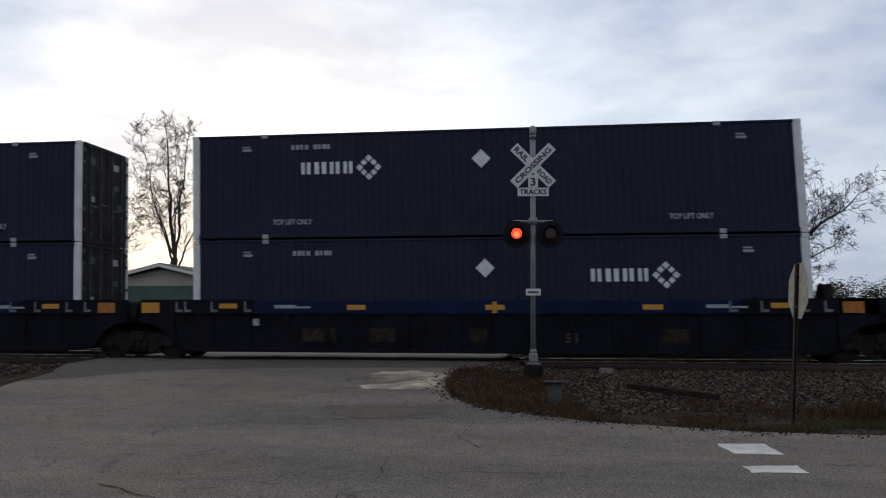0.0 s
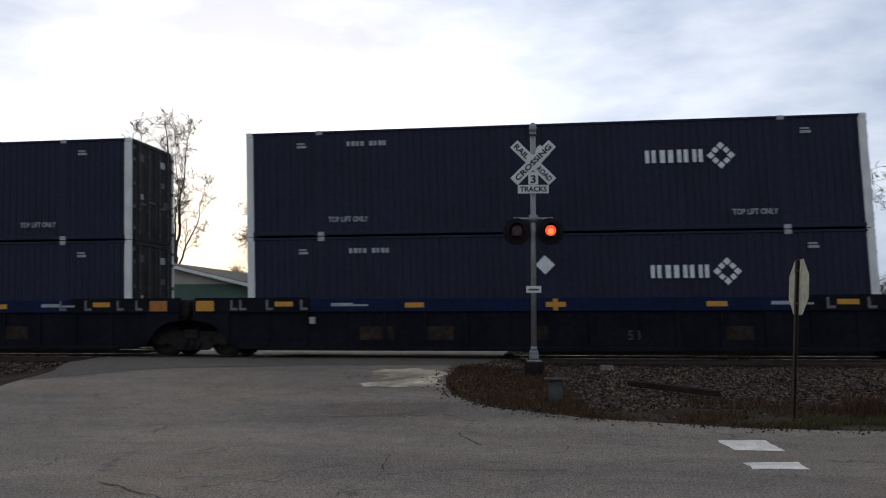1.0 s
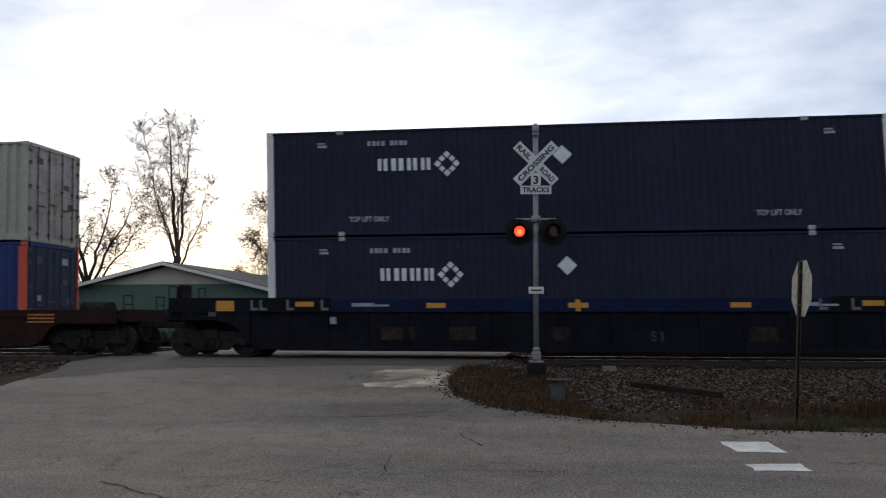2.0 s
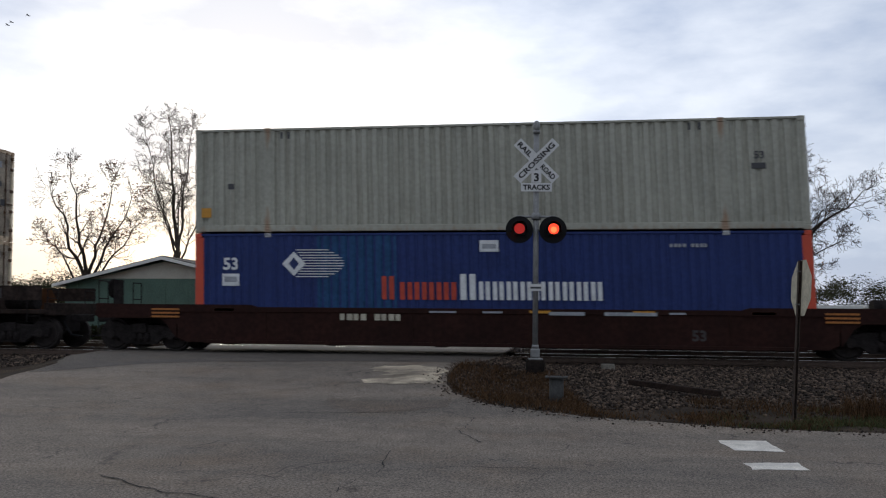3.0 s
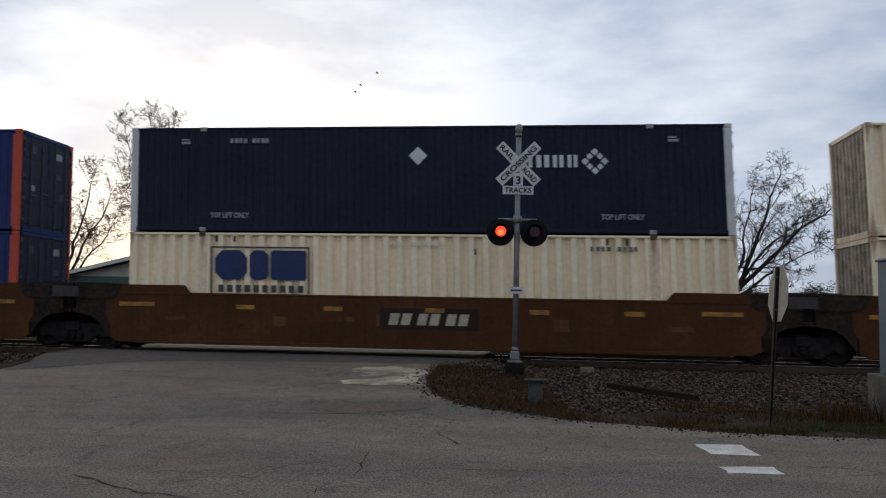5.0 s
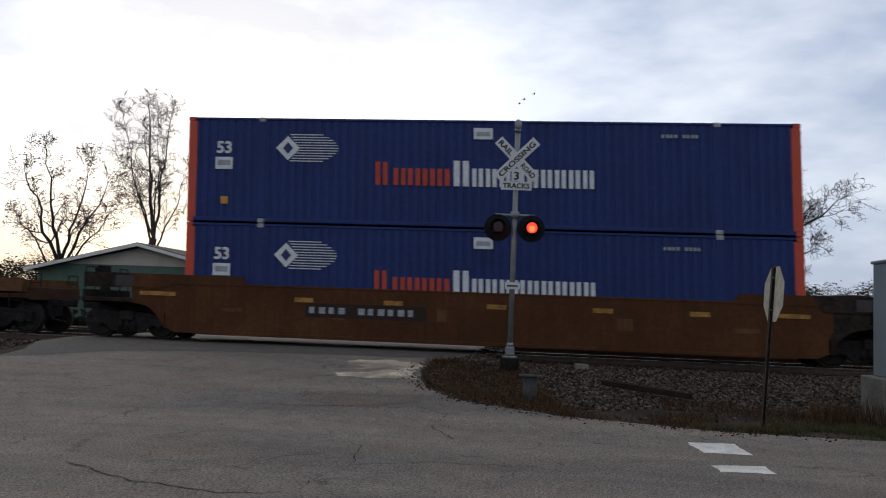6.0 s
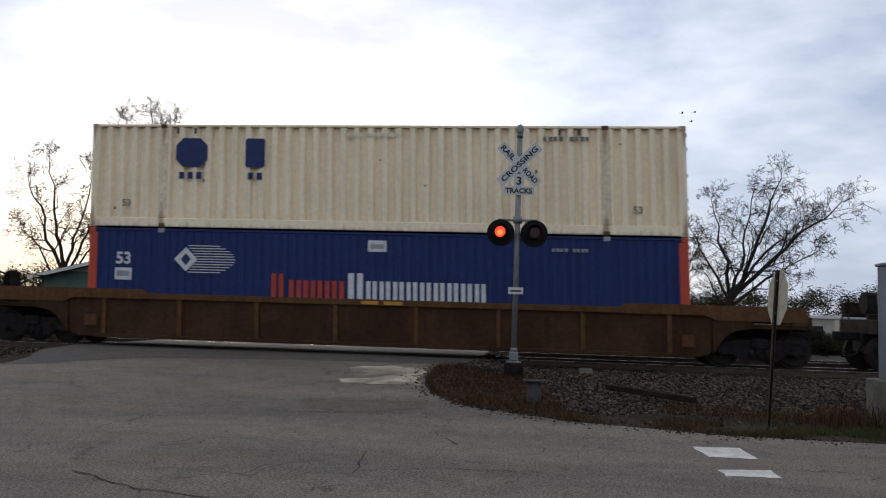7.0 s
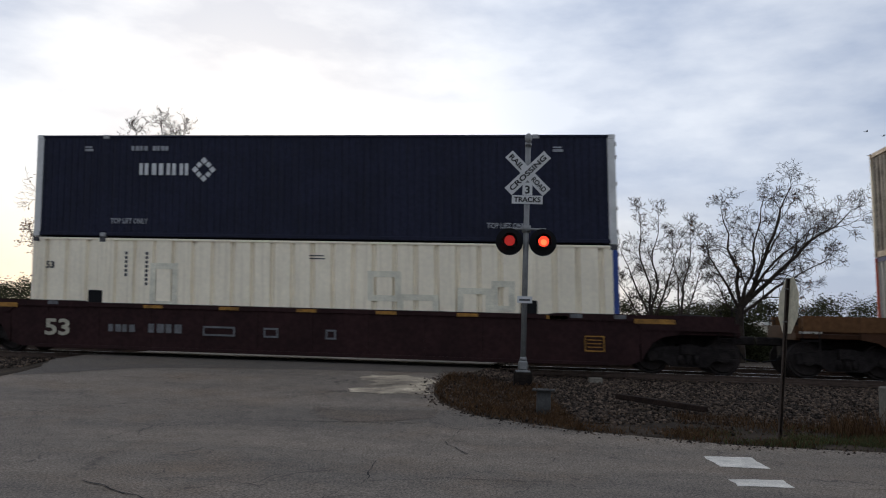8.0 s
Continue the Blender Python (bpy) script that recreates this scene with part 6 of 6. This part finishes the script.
limbed_tree(9.9, 60, 3.0, 0.17, 19, "slender bare tree with upright stems",
            [(-0.8, 0.4, 8.6, 0.09, 0.9), (0.5, -0.4, 9.4, 0.10, 1.0), (1.6, 0.4, 7.6, 0.08, 0.8)],
            depth=4, reach=0.23, twig=0.0105, gap=0.8)
for x, y, w, h, sd in ((-9.6, 56, 6.4, 6.4, 1), (-7.0, 57, 6.0, 5.6, 2), (-11.8, 55, 4.0, 4.6, 8), (-3.6, 58, 4.6, 4.4, 3)):
    bush(x, y, w, h, sd, "olive-brown thicket under the autumn tree", mat="leaf_thicket", n=520)
for x, y, w, h, sd in ((4.5, 66, 7.0, 4.0, 4), (9.5, 64, 7.0, 4.6, 5), (13.2, 63, 6.0, 5.2, 6), (17.0, 66, 6.0, 2.6, 15), (1.2, 68, 5, 3.0, 7), (21, 66, 7, 2.3, 9), (-34, 58, 9, 3.6, 10), (-41, 60, 9, 4.4, 12)):
    bush(x, y, w, h, sd, "dark evergreen thicket behind the track", n=620, size=(0.05, 0.12))


for x in (-28.5, -26.0, -23.4, -20.8, -18.2, -15.0):
    bush(x, 43.6, 2.9, 1.25 + 0.2 * math.sin(x), int(-x * 10), "low dark hedge before the green house", n=60)


def far_woods():
    rnd = random.Random(77)
    spots = []
    for _ in range(2400):
        x = rnd.uniform(-150, 150)
        y = 150 + rnd.uniform(-12, 12)
        top = 7.5 + 3.5 * noise.noise((x * 0.06, 3, 0)) + 2.5 * noise.noise((x * 0.25, 8, 0))
        spots.append(Vector((x, y, -0.8 + top * math.sqrt(rnd.random()))))
    ob = leaf_mesh("far_woods", spots, M["leaf_dark"], None, rnd, 90, 0.75, (0.10, 0.24))
    tagged(ob, "distant dark line of woods", "woods", kind="stuff")


far_woods()
for x, y, w, z in ((40, 112, 12, 3.2), (26, 100, 9, 3.0)):
    b = empty("far_building", pose(x, y, -0.7))
    tagged(b, "distant low pale building with a flat roof", "building")
    part("wall", box(B(), 0, w, 0, 8, -0.3, z), M["beige_wall"], b)
    part("roof", box(B(), -0.3, w + 0.3, -0.3, 8.3, z, z + 0.35), M["fascia"], b)
    for i in range(3):
        part("window", box(B(), 1.2 + i * w / 3.4, 2.4 + i * w / 3.4, -0.03, -0.002, 1.0, 2.1), M["glass"], b)


def far_signal():
    s = empty("crossing_signal", pose(-11.75, 48, far_z(-11.75, 48)))
    tagged(s, "far crossing signal seen from behind", "crossing signal")
    part("mast", tube(B(), (0, 0, 0), (0, 0, 3.9), 0.06, n=10), M["galv"], s)
    for a in (-45, 45):
        bd = part("crossbuck_board", box(B(), -0.6, 0.6, 0.07 + a * 0.0002, 0.08 + a * 0.0002, -0.11, 0.11), M["sign_white"], s)
        bd.matrix_basis = Matrix.Translation((0, 0, 3.45)) @ Matrix.Rotation(radians(a), 4, "Y")
    for sx in (-1, 1):
        part("background_disc", tube(B(), (sx * 0.36, 0.0, 2.15), (sx * 0.36, 0.02, 2.15), 0.3, n=20), M["black"], s)
        part("lamp_housing", tube(B(), (sx * 0.36, -0.12, 2.15), (sx * 0.36, 0.0, 2.15), 0.12, n=12), M["black"], s)
    part("lamp_arm", tube(B(), (-0.4, 0.0, 2.45), (0.4, 0.0, 2.45), 0.03, n=8), M["galv"], s)


far_signal()


def parked_car(m):
    c = empty("car", m)
    tagged(c, "white parked car in the road beyond the track", "car")
    bm = prism(B(), [(-0.86, 0.3), (0.86, 0.3), (0.9, 0.55), (0.86, 0.9), (-0.86, 0.9), (-0.9, 0.55)], 0, 4.4)
    body = part("body", bm, M["car_white"], c)
    part("cabin", prism(B(), [(-0.8, 0.9), (0.8, 0.9), (0.62, 1.42), (-0.62, 1.42)], 1.1, 3.6), M["car_white"], c)
    part("windscreen", prism(B(), [(-0.7, 0.95), (0.7, 0.95), (0.56, 1.36), (-0.56, 1.36)], 1.09, 1.096), M["glass"], c)
    bx("grille", M["black"], body, -0.5, 0.5, -0.012, 0.002, 0.42, 0.6)
    for sx in (-1, 1):
        bx("headlight", M["fascia"], body, sx * 0.66 - 0.16, sx * 0.66 + 0.16, -0.014, 0.002, 0.62, 0.78)
        for yy in (0.8, 3.5):
            part("wheel", tube(B(), (sx * 0.68, yy, 0.32), (sx * 0.88, yy, 0.32), 0.32, n=18), M["tyre"], c)


parked_car(pose(-3.4, 58, far_z(-3.4, 58), 0, 0, -3))


def white_fence(x, y):
    f = empty("fence", pose(x, y, far_z(x, y)))
    tagged(f, "low white board fence beyond the track", "fence")
    for i in range(7):
        bx("post", M["fascia"], f, i * 0.6, i * 0.6 + 0.09, 0, 0.09, -0.1, 1.0)
    for z in (0.35, 0.8):
        bx("rail_board", M["fascia"], f, -0.05, 3.75, -0.03, -0.002, z, z + 0.13)


white_fence(-7.2, 50)
pole = empty("utility_pole", pose(-6.07, 64, far_z(-6.07, 64)))
tagged(pole, "thin wooden utility pole among the trees", "utility pole")
part("shaft", tube(B(), (0, 0, -0.3), (0, 0, 7.6), 0.15, 0.1, n=10), M["bark"], pole)
part("transformer", tube(B(), (0.25, 0, 5.6), (0.25, 0, 6.4), 0.16, n=10), M["galv"], pole)


# ---- birds ----
BIRD_PATH = [((3.0, -66.5, 37.0), (3.5, -51.7, 36.0), (4.0, -40.8, 33.4), (4.5, -29.0, 31.2), (5.0, -18.2, 29.0), (5.2, -14.3, 28.2), (6.4, 6.5, 24.9)),
             ((3.5, -53.5, 34.9), (4.0, -42.5, 32.1), (4.5, -31.0, 29.6), (5.0, -20.1, 27.6), (5.2, -16.2, 26.7), (6.3, 4.2, 25.1)),
             ((3.5, -55.6, 33.9), (4.0, -44.0, 31.2), (4.5, -32.0, 28.8), (5.0, -20.7, 26.8), (5.2, -16.6, 25.9), (6.5, 6.9, 24.6))]


def bird():
    b = empty("bird")
    tagged(b, "small dark bird in flight", "bird", group="birds in flight")
    bm = B()
    bmesh.ops.create_uvsphere(bm, u_segments=10, v_segments=6, radius=0.07, matrix=Matrix.Diagonal((1.8, 0.7, 0.7, 1)))
    part("body", bm, M["black"], b)
    for s in (-1, 1):
        bm = B()
        poly = [(-0.08, 0, 0), (0.1, 0, 0), (0.06, s * 0.3, 0.09), (-0.06, s * 0.42, 0.05), (-0.1, s * 0.25, 0.06)]
        bm.faces.new([bm.verts.new(p) for p in poly])
        bm.faces.new([bm.verts.new((x, y, z - 0.012)) for x, y, z in poly[::-1]])
        part("wing", bm, M["black"], b)
    bm = B()
    bm.faces.new([bm.verts.new(p) for p in ((-0.15, 0.03, 0), (-0.33, 0.08, 0.0), (-0.33, -0.08, 0.0), (-0.15, -0.03, 0))])
    part("tail", bm, M["black"], b)
    return b


BIRDS = [bird() for _ in BIRD_PATH]


# ---- what moves ----
def run_at(t):
    ts, xs = [r[0] for r in RUN], [r[1] for r in RUN]
    return float(np.interp(t, ts, xs))


def motions():
    for ob, x, y, z in MOVING:
        walk(ob, [(t, pose(x + d, y, z)) for t, d in RUN])
    shared = None
    for ob, x, y in ROLLING:
        rows = []
        for i in range(0, 241):
            a = math.degrees(run_at(i / FPS) / WHEEL_R) % 360
            rows.append((i / FPS, pose(x, y, WHEEL_R, 0, a, 0)))
        walk(ob, rows)
    LIT, FADE, DARK = 0, -120, -240
    for ob, x, y, z, side in FLASHING:
        on = side < 0
        rows, state = [], LIT if on else DARK
        rows.append((0.0, pose(x, y, z, 0, 0, state)))
        for c in FLASH:
            for t, goal in (((c + 0.05, FADE), (c + 0.26, DARK)) if on else ((c - 0.07, FADE), (c, LIT))):
                if t + 0.04 < 8.0:
                    rows += [(t + k * 0.02, pose(x, y, z, 0, 0, state + (goal - state) * k / 2)) for k in range(3)]
                    state = goal
            on = not on
        rows.append((8.0, pose(x, y, z, 0, 0, state)))
        walk(ob, rows)
    for ob, path in zip(BIRDS, BIRD_PATH):
        (t0, x0, z0), (t1, x1, z1) = path[0], path[1]
        (t8, x8, z8), (t9, x9, z9) = path[-2], path[-1]
        rows = [(0.0, x0 - (x1 - x0) / (t1 - t0) * t0, z0 - (z1 - z0) / (t1 - t0) * t0), *path,
                (8.0, x9 + (x9 - x8) / (t9 - t8) * (8 - t9), z9 + (z9 - z8) / (t9 - t8) * (8 - t9))]
        walk(ob, [(t, pose(x, 90, z, 0, 0, 0)) for t, x, z in rows])


motions()
